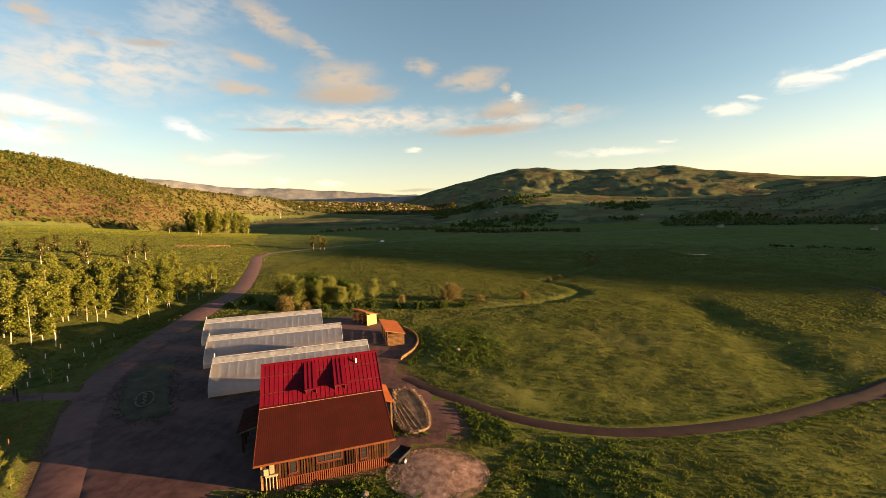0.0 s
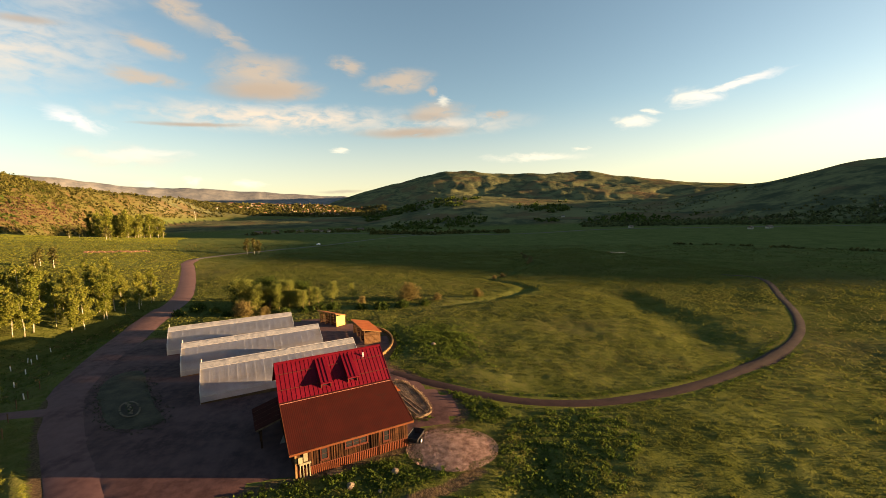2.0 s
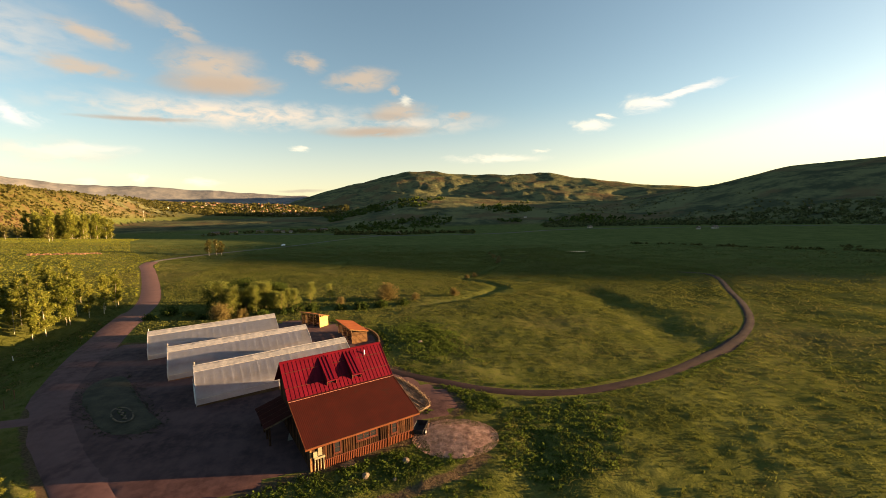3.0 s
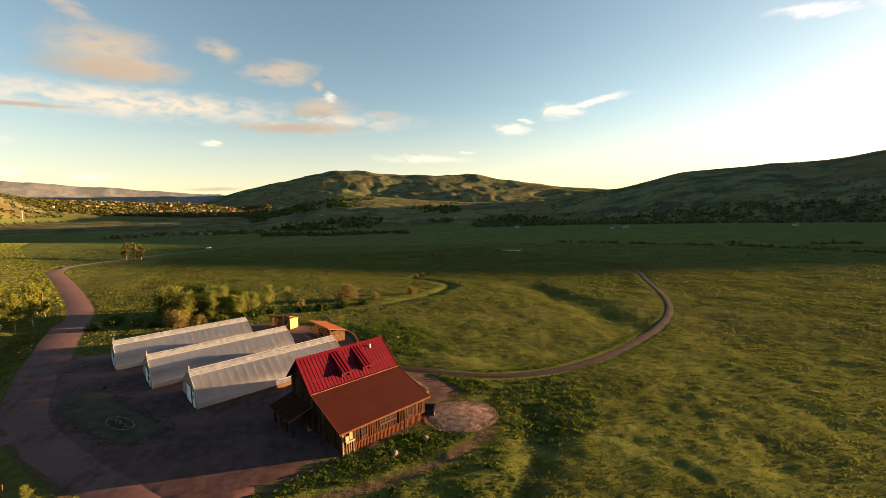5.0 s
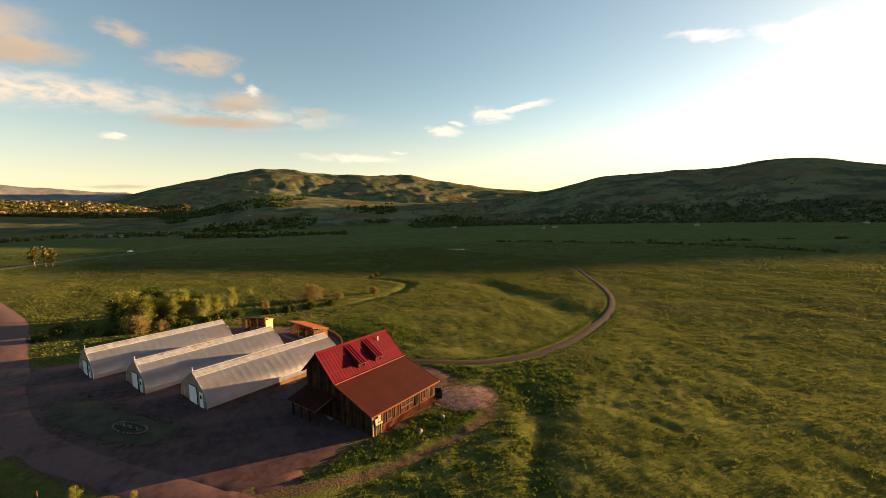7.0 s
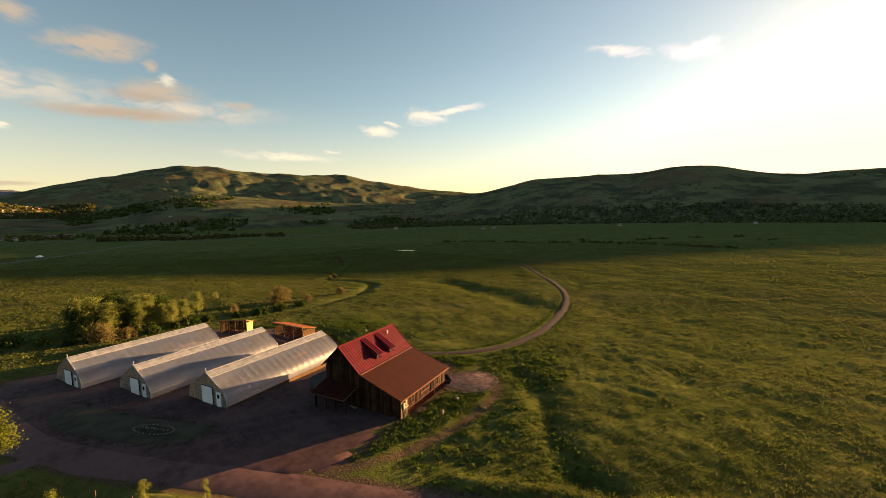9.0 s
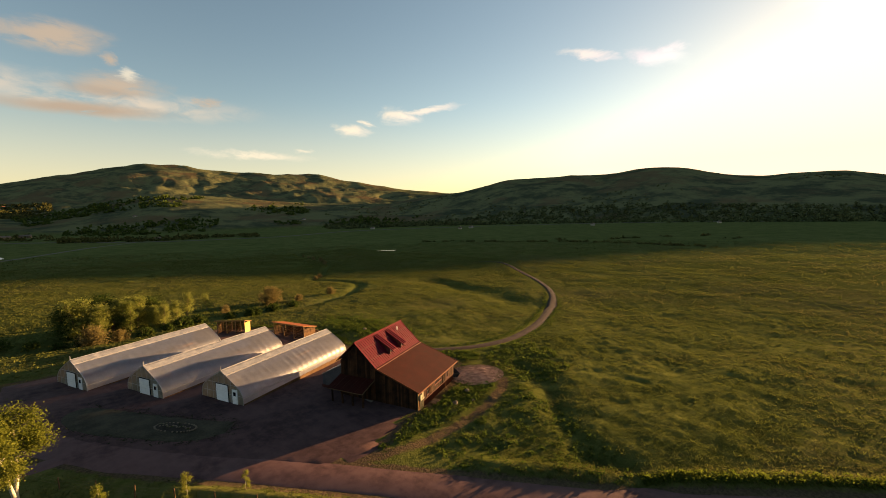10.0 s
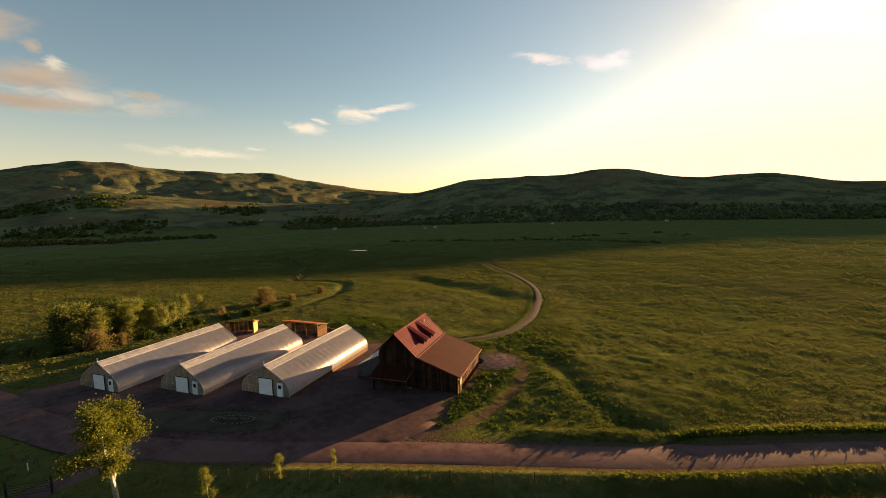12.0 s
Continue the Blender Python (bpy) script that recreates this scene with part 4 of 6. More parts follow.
        for i in range(3):
            a, b = -0.08 + (wide + 0.16) * i / 3, -0.08 + (wide + 0.16) * (i + 1) / 3
            ve, drop = vf - 0.4, 0.3 * (zh - zt) / (vt - vf)
            pan_s = Shape().slab((a, ve, zt - drop - 0.02), (b, ve, zt - drop - 0.02), (b, vt + 0.1, zh + 0.07), (a, vt + 0.1, zh + 0.07), 0.05)
            pan_s.slab((a, ve, zt - drop + 0.05), (a + 0.05, ve, zt - drop + 0.05), (a + 0.05, vt + 0.1, zh + 0.14), (a, vt + 0.1, zh + 0.14), 0.07)
            part("roof_panel", pan_s, M_RED, d)
        part("gutter", Shape().box(-0.1, wide + 0.1, vf - 0.5, vf - 0.4, zt - 0.3, zt - 0.18), M_RED, d)
    part("vent_pipe", Shape().tube([(10.6, 9.75, 6.3), (10.6, 9.75, 7.3)], 0.09, 8), M_WHITE, barn, "white painted vent pipe")
    # west porch
    porch = new("porch")
    porch.parent = barn
    part("slab", Shape().box(-2.0, WALL_U0 - 0.08, 7.9, 13.2, BASE_Z - 0.1, BASE_Z + 0.34), M_CONCRETE, porch, "pale concrete slab")
    part("roof_deck", Shape().slab((-2.5, 7.6, 1.35), (WALL_U0, 7.6, 2.25), (WALL_U0, 13.8, 2.25), (-2.5, 13.8, 1.35), 0.14), M_POST, porch)
    sh = wavy_panel(1.24, 3.28, 0.2, 0.04).mesh("roof_sheet", M_RUST)
    for i in range(5):
        m = Matrix.Translation((-2.55, 7.6 + 1.24 * (i + 1), 1.39)) @ pose(0, 0, 0, 0, -16.1, 0) @ pose(0, 0, 0, 0, 0, -90)
        part("roof_sheet", sh, None, porch, at=m)
    for v_ in (7.9, 9.7, 11.5, 13.3):
        part("post", Shape().box(-2.05, -1.85, v_ - 0.1, v_ + 0.1, BASE_Z, 1.42), M_WOOD, porch)
        for way in (-1, 1):
            if 7.8 < v_ + 0.7 * way < 13.4:
                part("brace", Shape().tube([(-1.95, v_, 0.62), (-1.95, v_ + 0.62 * way, 1.24)], 0.055, 4), M_WOOD, porch)
    part("beam", Shape().box(-2.06, -1.84, 7.7, 13.6, 1.2, 1.38), M_WOOD, porch)
    # east porch roof
    side = new("side_porch")
    side.parent = barn
    part("roof_sheet", Shape().slab((WALL_U1, 7.2, 2.9), (14.6, 7.2, 2.25), (14.6, 12.6, 2.25), (WALL_U1, 12.6, 2.9), 0.1), M_SHEDROOF, side)
    for v_ in (7.5, 12.3):
        part("post", Shape().box(14.2, 14.38, v_ - 0.09, v_ + 0.09, BASE_Z - 0.3, 2.22), M_POST, side)
    # meter boxes and conduits at the corner
    meter = new("meter_boxes")
    meter.parent = barn
    part("meter_box", Shape().box(0.85, 1.25, WALL_V0 - 0.28, WALL_V0 - 0.05, 0.45, 1.05), M_BOX, meter)
    part("panel_box", Shape().box(1.35, 1.75, WALL_V0 - 0.26, WALL_V0 - 0.05, 0.55, 1.4), M_BOX, meter)
    part("wire_trough", Shape().box(0.95, 2.05, WALL_V0 - 0.24, WALL_V0 - 0.05, 0.2, 0.4), M_BOX, meter)
    for i in range(4):
        part("conduit", Shape().tube([(1.0 + 0.3 * i, WALL_V0 - 0.15, 0.2), (1.0 + 0.3 * i, WALL_V0 - 0.15, BASE_Z)], 0.05, 6), M_BOX, meter)
    part("corner_post", Shape().box(WALL_U0 - 0.08, WALL_U0 + 0.1, WALL_V0 - 0.09, WALL_V0 + 0.1, BASE_Z, roof_line(WALL_V0)), M_PALE, barn)
    part("downpipe", Shape().tube([(9.3, WALL_V0 - 0.1, 1.6), (9.3, WALL_V0 - 0.1, BASE_Z)], 0.05, 6), M_FASCIA, barn)
    return barn


build_barn()

# ---------------------------------------------------------------- greenhouses
ARCH = [(4.45, 0.0), (4.47, 0.75), (4.36, 1.35), (4.02, 1.95), (3.4, 2.5), (2.55, 3.05), (1.7, 3.55), (0.85, 4.02), (0.0, 4.5)]


def arch_z(v):
    a = abs(v)
    for (x0, z0), (x1, z1) in zip(ARCH[:-1], ARCH[1:]):
        if x1 <= a <= x0:
            return z0 + (z1 - z0) * (x0 - a) / max(x0 - x1, 1e-6)
    return 0.0


def build_greenhouse(u0, v_mid, z0, long, seed):
    g = thing("greenhouse", at_uv(u0, v_mid, z0), "long gothic-arch greenhouse covered in milky plastic film", "greenhouse", "greenhouses beside the barn")
    rng = random.Random(seed)
    full = ARCH + [(-v, z) for v, z in reversed(ARCH[:-1])]
    bays, per = 19, 4
    s = Shape()
    n = bays * per
    for i in range(n + 1):
        f = (i % per) / per
        sag = 0.028 * math.sin(math.pi * f)
        for j, (v, z) in enumerate(full):
            flutter = 0.02 * rng.uniform(-1, 1) if 0 < f else 0
            amt = (sag + flutter) if 1 < j < len(full) - 2 else 0.4 * sag
            d = math.hypot(v, max(z - 1, 0.4))
            s.v.append((long * i / n, v * (1 - amt / d), z - amt * max(z - 1, 0) / d))
    m = len(full)
    for i in range(n):
        for j in range(m - 1):
            a = i * m + j
            s.f.append((a, a + 1, a + m + 1, a + m))
    part("film_cover", s, M_FILM, g, smooth=True)
    for i in range(0, bays + 1):
        part("hoop", Shape().tube([(long * i / bays, v * 0.985, z * 0.985) for v, z in full], 0.03, 4, False), M_STEEL, g)
    for side in (1, -1):
        part("base_board", Shape().box(0, long, side * 4.47 - 0.03, side * 4.47 + 0.03, -0.45, 0.22), M_SLAT, g)
        part("film_rail", Shape().box(0, long, side * 4.49 - 0.03, side * 4.49 + 0.03, 0.98, 1.06), M_STEEL, g)
        v = side * 1.05
        part("film_strip", Shape().box(0, long, v - 0.05, v + 0.05, arch_z(1.05) - 0.01, arch_z(1.05) + 0.085), M_FILMTOP, g)
    cap_s, steps = Shape(), 110
    lines = [-1.05, -0.7, -0.35, 0.0, 0.35, 0.7, 1.05]
    for i in range(steps + 1):
        for v in lines:
            x_ = long * i / steps
            wrinkle = 0.10 * noise.noise((x_ * 1.7 + v * 1.3, v * 1.5 + seed, 0.3)) + 0.05 * noise.noise((x_ * 4.2, v * 2.0 + seed, 2.0))
            cap_s.v.append((x_, v, arch_z(v) + 0.05 + (wrinkle if abs(v) < 1 else 0.0)))
    for i in range(steps):
        for j in range(6):
            a = i * 7 + j
            cap_s.f.append((a, a + 7, a + 8, a + 1))
    part("ridge_film", cap_s, M_FILMTOP, g, "loose wrinkled white film over the ridge", smooth=True)
    part("ridge_strip", Shape().tube([(0, 0, 4.56), (long, 0, 4.56)], 0.06, 5), M_FILMTOP, g)
    for x, name in ((0.02, "end_wall"), (long - 0.02, "end_wall")):
        e = Shape()
        k = len(full)
        pts = [(v * 0.99, z * 0.99) for v, z in full]
        e.add([(x - 0.02, v, z) for v, z in pts] + [(x + 0.02, v, z) for v, z in pts], [tuple(range(k)), tuple(range(2 * k - 1, k - 1, -1))])
        wall = part(name, e, M_PANEL, g)
        sgn = -1 if x < 1 else 1
        for v in (-3.3, -2.0, -0.7, 0.6, 1.9, 3.2):
            part("stud", Shape().box(x - 0.05, x + 0.05, v - 0.035, v + 0.035, 0, arch_z(v) - 0.04), M_STEEL, g)
        for z in (1.25, 2.65):
            w_ = next(v for v in np.arange(4.45, 0, -0.05) if arch_z(v) > z)
            part("rail", Shape().box(x - 0.045, x + 0.045, -w_, w_, z - 0.035, z + 0.035), M_STEEL, g)
        part("edge_trim", Shape().tube([(x + sgn * 0.03, v, z) for v, z in full], 0.05, 5, False), M_STEEL, g)
    # doors in the west end
    big = new("barn_door")
    big.parent = g
    part("leaf", Shape().box(-0.14, -0.06, -1.45, 1.05, 0.02, 2.55), M_WHITE, big, "wide white panel door")
    for z in (0.55, 1.1, 1.65, 2.15):
        part("rib", Shape().box(-0.155, -0.14, -1.42, 1.02, z - 0.02, z + 0.02), M_WHITE, big)
    fr = Shape().box(-0.13, -0.05, 1.05, 1.15, 0, 2.65).box(-0.13, -0.05, -1.55, -1.45, 0, 2.65).box(-0.13, -0.05, -1.45, 1.05, 2.55, 2.65)
    part("door_frame", fr, M_DARK, big)
    small = new("door")
    small.parent = g
    part("leaf", Shape().box(-0.14, -0.06, -3.3, -2.4, 0.02, 2.05), M_WHITE, small, "white entry door")
    part("pane", Shape().box(-0.155, -0.14, -3.1, -2.6, 1.25, 1.8), M_PANE, small)
    part("handle", Shape().tube([(-0.2, -2.5, 1.0), (-0.2, -2.5, 1.12)], 0.02, 5), M_STEEL, small)
    part("door_frame", Shape().box(-0.12, -0.05, -3.38, -3.3, 0, 2.13).box(-0.12, -0.05, -2.4, -2.32, 0, 2.13).box(-0.12, -0.05, -3.3, -2.4, 2.05, 2.13), M_WHITE, small)
    part("vent_post", Shape().tube([(0.15, 0.15, 4.4), (0.15, 0.15, 5.1)], 0.05, 6), M_STEEL, g)
    return g


build_greenhouse(-8.5, 28.25, -0.55, 22.9, 1)
build_greenhouse(-11.8, 41.25, -0.45, 22.9, 2)
build_greenhouse(-15.0, 55.0, -0.30, 22.9, 3)


# ---------------------------------------------------------------- open sheds
def build_shed(name_label, m, long, deep, end_mat, group="open wood sheds"):
    """Mono-pitch shed: x along its length, y its depth towards the low back, open at y = 0."""
    s = thing("shed", m, name_label, "shed", group)
    hi, lo = 3.3, 2.55
    part("roof_sheet", Shape().slab((-0.4, -0.45, hi + 0.1), (long + 0.4, -0.45, hi + 0.1), (long + 0.4, deep + 0.35, lo - 0.08), (-0.4, deep + 0.35, lo - 0.08), 0.07), M_SHEDROOF, s)
    for x in (-0.4, long + 0.36):
        part("barge_board", Shape().slab((x, -0.47, hi + 0.12), (x + 0.04, -0.47, hi + 0.12), (x + 0.04, deep + 0.36, lo - 0.06), (x, deep + 0.36, lo - 0.06), 0.2), M_PALE, s)
    part("fascia", Shape().box(-0.4, long + 0.4, -0.5, -0.46, hi - 0.12, hi + 0.12), M_PALE, s)
    n = 3
    for i in range(n + 1):
        x = long * i / n
        part("post", Shape().box(x - 0.08, x + 0.08, -0.08, 0.08, -0.3, hi), M_POST, s)
        part("post", Shape().box(x - 0.08, x + 0.08, deep - 0.08, deep + 0.08, -0.3, lo), M_POST, s)
    # back slats in a darker wood, which paints in the shade under the roof
    for i in range(9):
        z = 0.15 + 0.25 * i
        part("slat", Shape().box(-0.05, long + 0.05, deep + 0.08, deep + 0.12, z, z + 0.2), M_WOOD, s)
    for x0, mat in ((-0.13, M_SLAT), (long + 0.085, end_mat)):
        for i in range(10):
            z = 0.1 + 0.25 * i
            part("slat", Shape().box(x0, x0 + 0.04, -0.05, deep + 0.12, z, z + (0.24 if mat is M_SUNLIT_END else 0.2)), mat, s)
    # partitions share that darker wood, for the same painted inner shade
    for x in (long / 3, 2 * long / 3):
        for i in range(5):
            part("slat", Shape().box(x - 0.02, x + 0.02, 0.1, deep, 0.2 + 0.4 * i, 0.4 + 0.4 * i), M_WOOD, s)
    return s


def along_axis(x0, y0, x1, y1, z):
    """A pose with its x axis from the first point to the second."""
    return pose(x0, y0, z, 0, 0, math.degrees(math.atan2(y1 - y0, x1 - x0)))


build_shed("open wooden shed with pale wooden end wall coloured sunlit yellow and rusty roof", along_axis(-21.7, 100.4, -17.3, 95.6, -1.05), 6.3, 2.4, M_SUNLIT_END)
build_shed("open slatted wooden shed with rusty orange roof", along_axis(-13.2, 89.6, -10.6, 80.2, -1.35), 9.4, 3.2, M_SLAT)

# ---------------------------------------------------------------- plants
def quads_mesh(name, corners, mat):
    """A mesh of loose quads from an array (n, 4, 3)."""
    n = len(corners)
    me = bpy.data.meshes.new(name)
    me.vertices.add(4 * n)
    me.vertices.foreach_set("co", np.ascontiguousarray(corners, dtype=np.float32).ravel())
    me.loops.add(4 * n)
    me.loops.foreach_set("vertex_index", np.arange(4 * n, dtype=np.int32))
    me.polygons.add(n)
    me.polygons.foreach_set("loop_start", np.arange(n, dtype=np.int32) * 4)
    me.update(calc_edges=True)
    me.materials.append(mat)
    return me


def leaf_quads(centres, half, rng, droop=0.5):
    """Pointed leaf clumps of random turn at the centres; half: their half length."""
    n = len(centres)
    a = rng.normal(size=(n, 3))
    a[:, 2] *= droop
    a /= np.linalg.norm(a, axis=1)[:, None]
    b = np.cross(a, rng.normal(size=(n, 3)))
    b /= np.linalg.norm(b, axis=1)[:, None]
    h = np.broadcast_to(half, (n,))[:, None]
    w_ = h * rng.uniform(0.45, 0.8, (n, 1))
    k = rng.uniform(-0.25, 0.25, (n, 1))
    return np.stack([centres - a * h, centres + b * w_ + a * h * k, centres + a * h, centres - b * w_ + a * h * k], 1)


def dome_points(n, rng, low=-0.1):
    """Points in an uneven dome of unit size, denser towards its skin."""
    v = rng.normal(size=(n, 3))
    v /= np.linalg.norm(v, axis=1)[:, None]
    v[:, 2] = np.where(v[:, 2] < low, -v[:, 2] * 0.6, v[:, 2])
    return v * (rng.uniform(0, 1, (n, 1)) ** 0.4)


def scatter_clumps(name, xy, size, tall, per, leaf, mat, label, category, seed, sink=0.0):
    """One object of many clumps of leaves standing on the ground."""
    rng = np.random.default_rng(seed)
    xy, n = np.asarray(xy, float), len(xy)
    z = land(xy[:, 0], xy[:, 1])[0] - sink
    size, tall = np.broadcast_to(size, (n,)), np.broadcast_to(tall, (n,))
    d = dome_points(n * per, rng, 0.0).reshape(n, per, 3)
    c = d * np.stack([size, size, tall], -1)[:, None] + np.c_[xy, z][:, None]
    h = (leaf * size)[:, None] * rng.uniform(0.6, 1.3, (n, per))
    me = quads_mesh(name, leaf_quads(c.reshape(-1, 3), h.ravel(), rng, 0.8), mat)
    return tagged(new(name, me), label, category, kind="stuff")


def fill(poly, n, seed, avoid=True):
    """Random points within a closed line."""
    rng = np.random.default_rng(seed)
    poly = np.asarray(poly, float)
    lo, hi = poly.min(0), poly.max(0)
    out = np.zeros((0, 2))
    while len(out) < n:
        p = rng.uniform(lo, hi, (n * 3, 2))
        p = p[inside(p[:, 0], p[:, 1], poly)]
        if avoid:
            p = p[free(p[:, 0], p[:, 1])]
        out = np.vstack([out, p])
    return out[:n]


BARN_PLAN = [tuple((at_uv(u, v)).translation[:2]) for u, v in ((0.2, 0.1), (13.2, 0.1), (14.6, 7), (14.6, 13.5), (-2.4, 13.8), (-2.4, 7.5), (0.2, 7.5))]


def free(x, y, road=2.7, path=1.2):
    ok = (far_from(x, y, ROAD) > road + 0.95 * np.clip((y - 60) / 30, 0, 1)) & (far_from(x, y, SIDE) > 1.8) & (far_from(x, y, FOOTPATH) > path)
    ok &= ~inside(x, y, YARD) & ~inside(x, y, np.array(BARN_PLAN)) & (far_from(x, y, FAR_ROAD) > 3)
    return ok & (np.hypot((x + 0.6) / 4.6, (y - 40.2) / 3.9) > 1)


def grow_grass():
    rng = np.random.default_rng(7)
    n = 180000
    r = np.exp(rng.uniform(math.log(9), math.log(420), n))
    a = np.radians(rng.uniform(-62, 114, n))
    x, y = HUB[0] + r * np.sin(a), HUB[1] + r * np.cos(a)
    thick = fbm(x, y, 14, 3, 51) + 0.5 * fbm(x, y, 2.5, 2, 52)
    ok = free(x, y) & (far_from(x, y, TRAIL) > rng.uniform(0.3, 1.5, n)) & (thick > -0.42 + rng.uniform(-0.2, 0.2, n))
    x, y, r, thick = x[ok], y[ok], r[ok], thick[ok]
    n = len(x)
    z = land(x, y)[0]
    high = (0.11 + 0.0013 * r) * (1 + 0.9 * thick) * rng.uniform(0.6, 1.4, n)
    wide = 0.024 + 0.0007 * r
    base_p = np.stack([x, y, z - 0.05], -1)
    out = []
    for blade in range(2):
        t = rng.uniform(0, 2 * math.pi, n)
        side = np.stack([np.cos(t), np.sin(t), 0 * t], -1) * wide[:, None] * rng.uniform(0.6, 1.3, (n, 1))
        foot = base_p + np.stack([rng.normal(0, 0.4, n), rng.normal(0, 0.4, n), 0 * t], -1) * (1 + r / 60)[:, None]
        tip = 0.45 * base_p + 0.55 * foot + np.stack([rng.normal(-0.15, 0.45, n) * high, rng.normal(0.05, 0.45, n) * high, high], -1)
        on = free(foot[:, 0], foot[:, 1])
        foot, tip, side = foot[on], tip[on], side[on]
        out.append(np.stack([foot - side, foot + side, tip + side * 0.35, tip - side * 0.35], 1))
    me = quads_mesh("meadow_grass", np.concatenate(out), M_GRASS)
    tagged(new("meadow_grass", me), "tufted olive-green meadow grass", "grass", kind="stuff")


grow_grass()


def scatter_blades(name, x, y, high, wide, mat, label, seed):
    """Loose broad tufts standing on the ground, for grass seen from far off."""
    rng = np.random.default_rng(seed)
    n = len(x)
    foot = np.stack([x, y, land(x, y)[0] - 0.06], -1)
    t = rng.uniform(0, 2 * math.pi, n)
    side = np.stack([np.cos(t), np.sin(t), 0 * t], -1) * (wide * rng.uniform(0.5, 1.3, n))[:, None]
    h = high * rng.uniform(0.5, 1.4, n)
    tip = foot + np.stack([rng.normal(0, 0.4, n) * h, rng.normal(0, 0.4, n) * h, h], -1)
    me = quads_mesh(name, np.stack([foot - side, foot + side, tip + side * 0.5, tip - side * 0.5], 1), mat)
    tagged(new(name, me), label, "grass", kind="stuff")


q_m = np.random.default_rng(17)
x_m, y_m = q_m.uniform(-75, 170, 130000), q_m.uniform(95, 330, 130000)
ok = free(x_m, y_m) & (far_from(x_m, y_m, CREEK) > 1.6) & (fbm(x_m, y_m, 16, 3, 53) + 0.5 * fbm(x_m, y_m, 3, 2, 54) > -0.25)
scatter_blades("far_meadow_grass", x_m[ok], y_m[ok], np.full(ok.sum(), 0.22), np.full(ok.sum(), 0.26), M_FARGRASS, "sunlit yellow-green grass of the far meadow", 18)
HILL_MEADOW = [(-70, 150), (-88, 200), (-112, 272), (-150, 330), (-190, 430), (-230, 560), (-330, 620), (-420, 560), (-430, 430), (-330, 300), (-240, 200), (-150, 140), (-100, 150)]
p_m = fill(HILL_MEADOW, 75000, 19)
p_m = p_m[land(p_m[:, 0], p_m[:, 1])[1][:, 0] < 0.6]
scatter_blades("hill_meadow_grass", p_m[:, 0], p_m[:, 1], np.full(len(p_m), 0.22), np.full(len(p_m), 0.45), M_HILLGRASS, "bright green grass of the sloping hill meadow", 20)


def limb_tree(seed, high, crown_r, trunk_r, leaf_mat, bark_mat, leaves, leaf, lift=0.35, stems=1, bias=1.0, spread_by=0.25):
    """Trunk with limbs as one Shape, and leaf corners for its crown, about the origin."""
    rng, r2 = random.Random(seed), np.random.default_rng(seed)
    s, tips = Shape(), []
    for k in range(stems):
        lean = Vector((rng.uniform(-1, 1), rng.uniform(-1, 1), 0)) * (0.06 if stems == 1 else 0.35)
        pts = [Vector((0, 0, -0.3)) + lean * 0.1]
        for i in range(1, 6):
            f = i / 5
            pts.append(Vector((rng.uniform(-0.12, 0.12) * high * 0.1, rng.uniform(-0.12, 0.12) * high * 0.1, high * 0.93 * f)) + lean * high * f * 0.6)
        s.tube(pts, [trunk_r * (1.15 - 0.95 * i / 5) for i in range(6)], 6)
        for i in range(9):
            f = lift + (0.92 - lift) * i / 8
            j = min(int(f * 5), 4)
            p = pts[j].lerp(pts[j + 1], f * 5 - j)
            t = rng.uniform(0, 2 * math.pi)
            reach = crown_r * (1 - 0.55 * ((f - lift) / (1 - lift)) ** bias) * rng.uniform(0.55, 1.0)
            q = p + Vector((math.cos(t) * reach, math.sin(t) * reach, reach * rng.uniform(0.25, 0.7)))
            s.tube([p, p.lerp(q, 0.5) + Vector((0, 0, 0.06 * reach)), q], [trunk_r * 0.35, trunk_r * 0.22, trunk_r * 0.08], 4, False)
            tips += [p.lerp(q, 0.55), q, q + Vector((rng.uniform(-1, 1), rng.uniform(-1, 1), rng.uniform(-0.2, 0.8))) * crown_r * 0.3]
        tips.append(pts[-1])
    tips = np.array([tuple(t) for t in tips])
    pick = tips[r2.integers(0, len(tips), leaves)]
    spread = crown_r * spread_by * r2.normal(size=(leaves, 3)) * (1, 1, 0.85)
    return s, leaf_quads(pick + spread, leaf * r2.uniform(0.6, 1.3, leaves), r2)


def make_tree(name, variant_seed, label, category, group, high, crown_r, trunk_r, leaf_mat, bark_mat, leaves, leaf, **kw):
    s, corners = limb_tree(variant_seed, high, crown_r, trunk_r, leaf_mat, bark_mat, leaves, leaf, **kw)
    t = thing(name, pose(0, 0, 0), label, category, group)
    part("trunk", s, bark_mat, t, smooth=True)
    part("crown", quads_mesh("crown", corners, leaf_mat), None, t)
    return t


def plant(models, spots, rng, lo=0.8, hi=1.15):
    """Set the models, then copies of them, on the spots."""
    for i, (x, y) in enumerate(spots):
        k = rng.uniform(lo, hi)
        m = pose(x, y, ground_z(x, y) - 0.05, 0, 0, rng.uniform(0, 360)) @ Matrix.Scale(k, 4)
        if i < len(models):
            models[i].matrix_basis = m
        else:
            src = models[i % len(models)]
            c = copy_thing(src, pose(0, 0, 0))
            c.matrix_basis = m


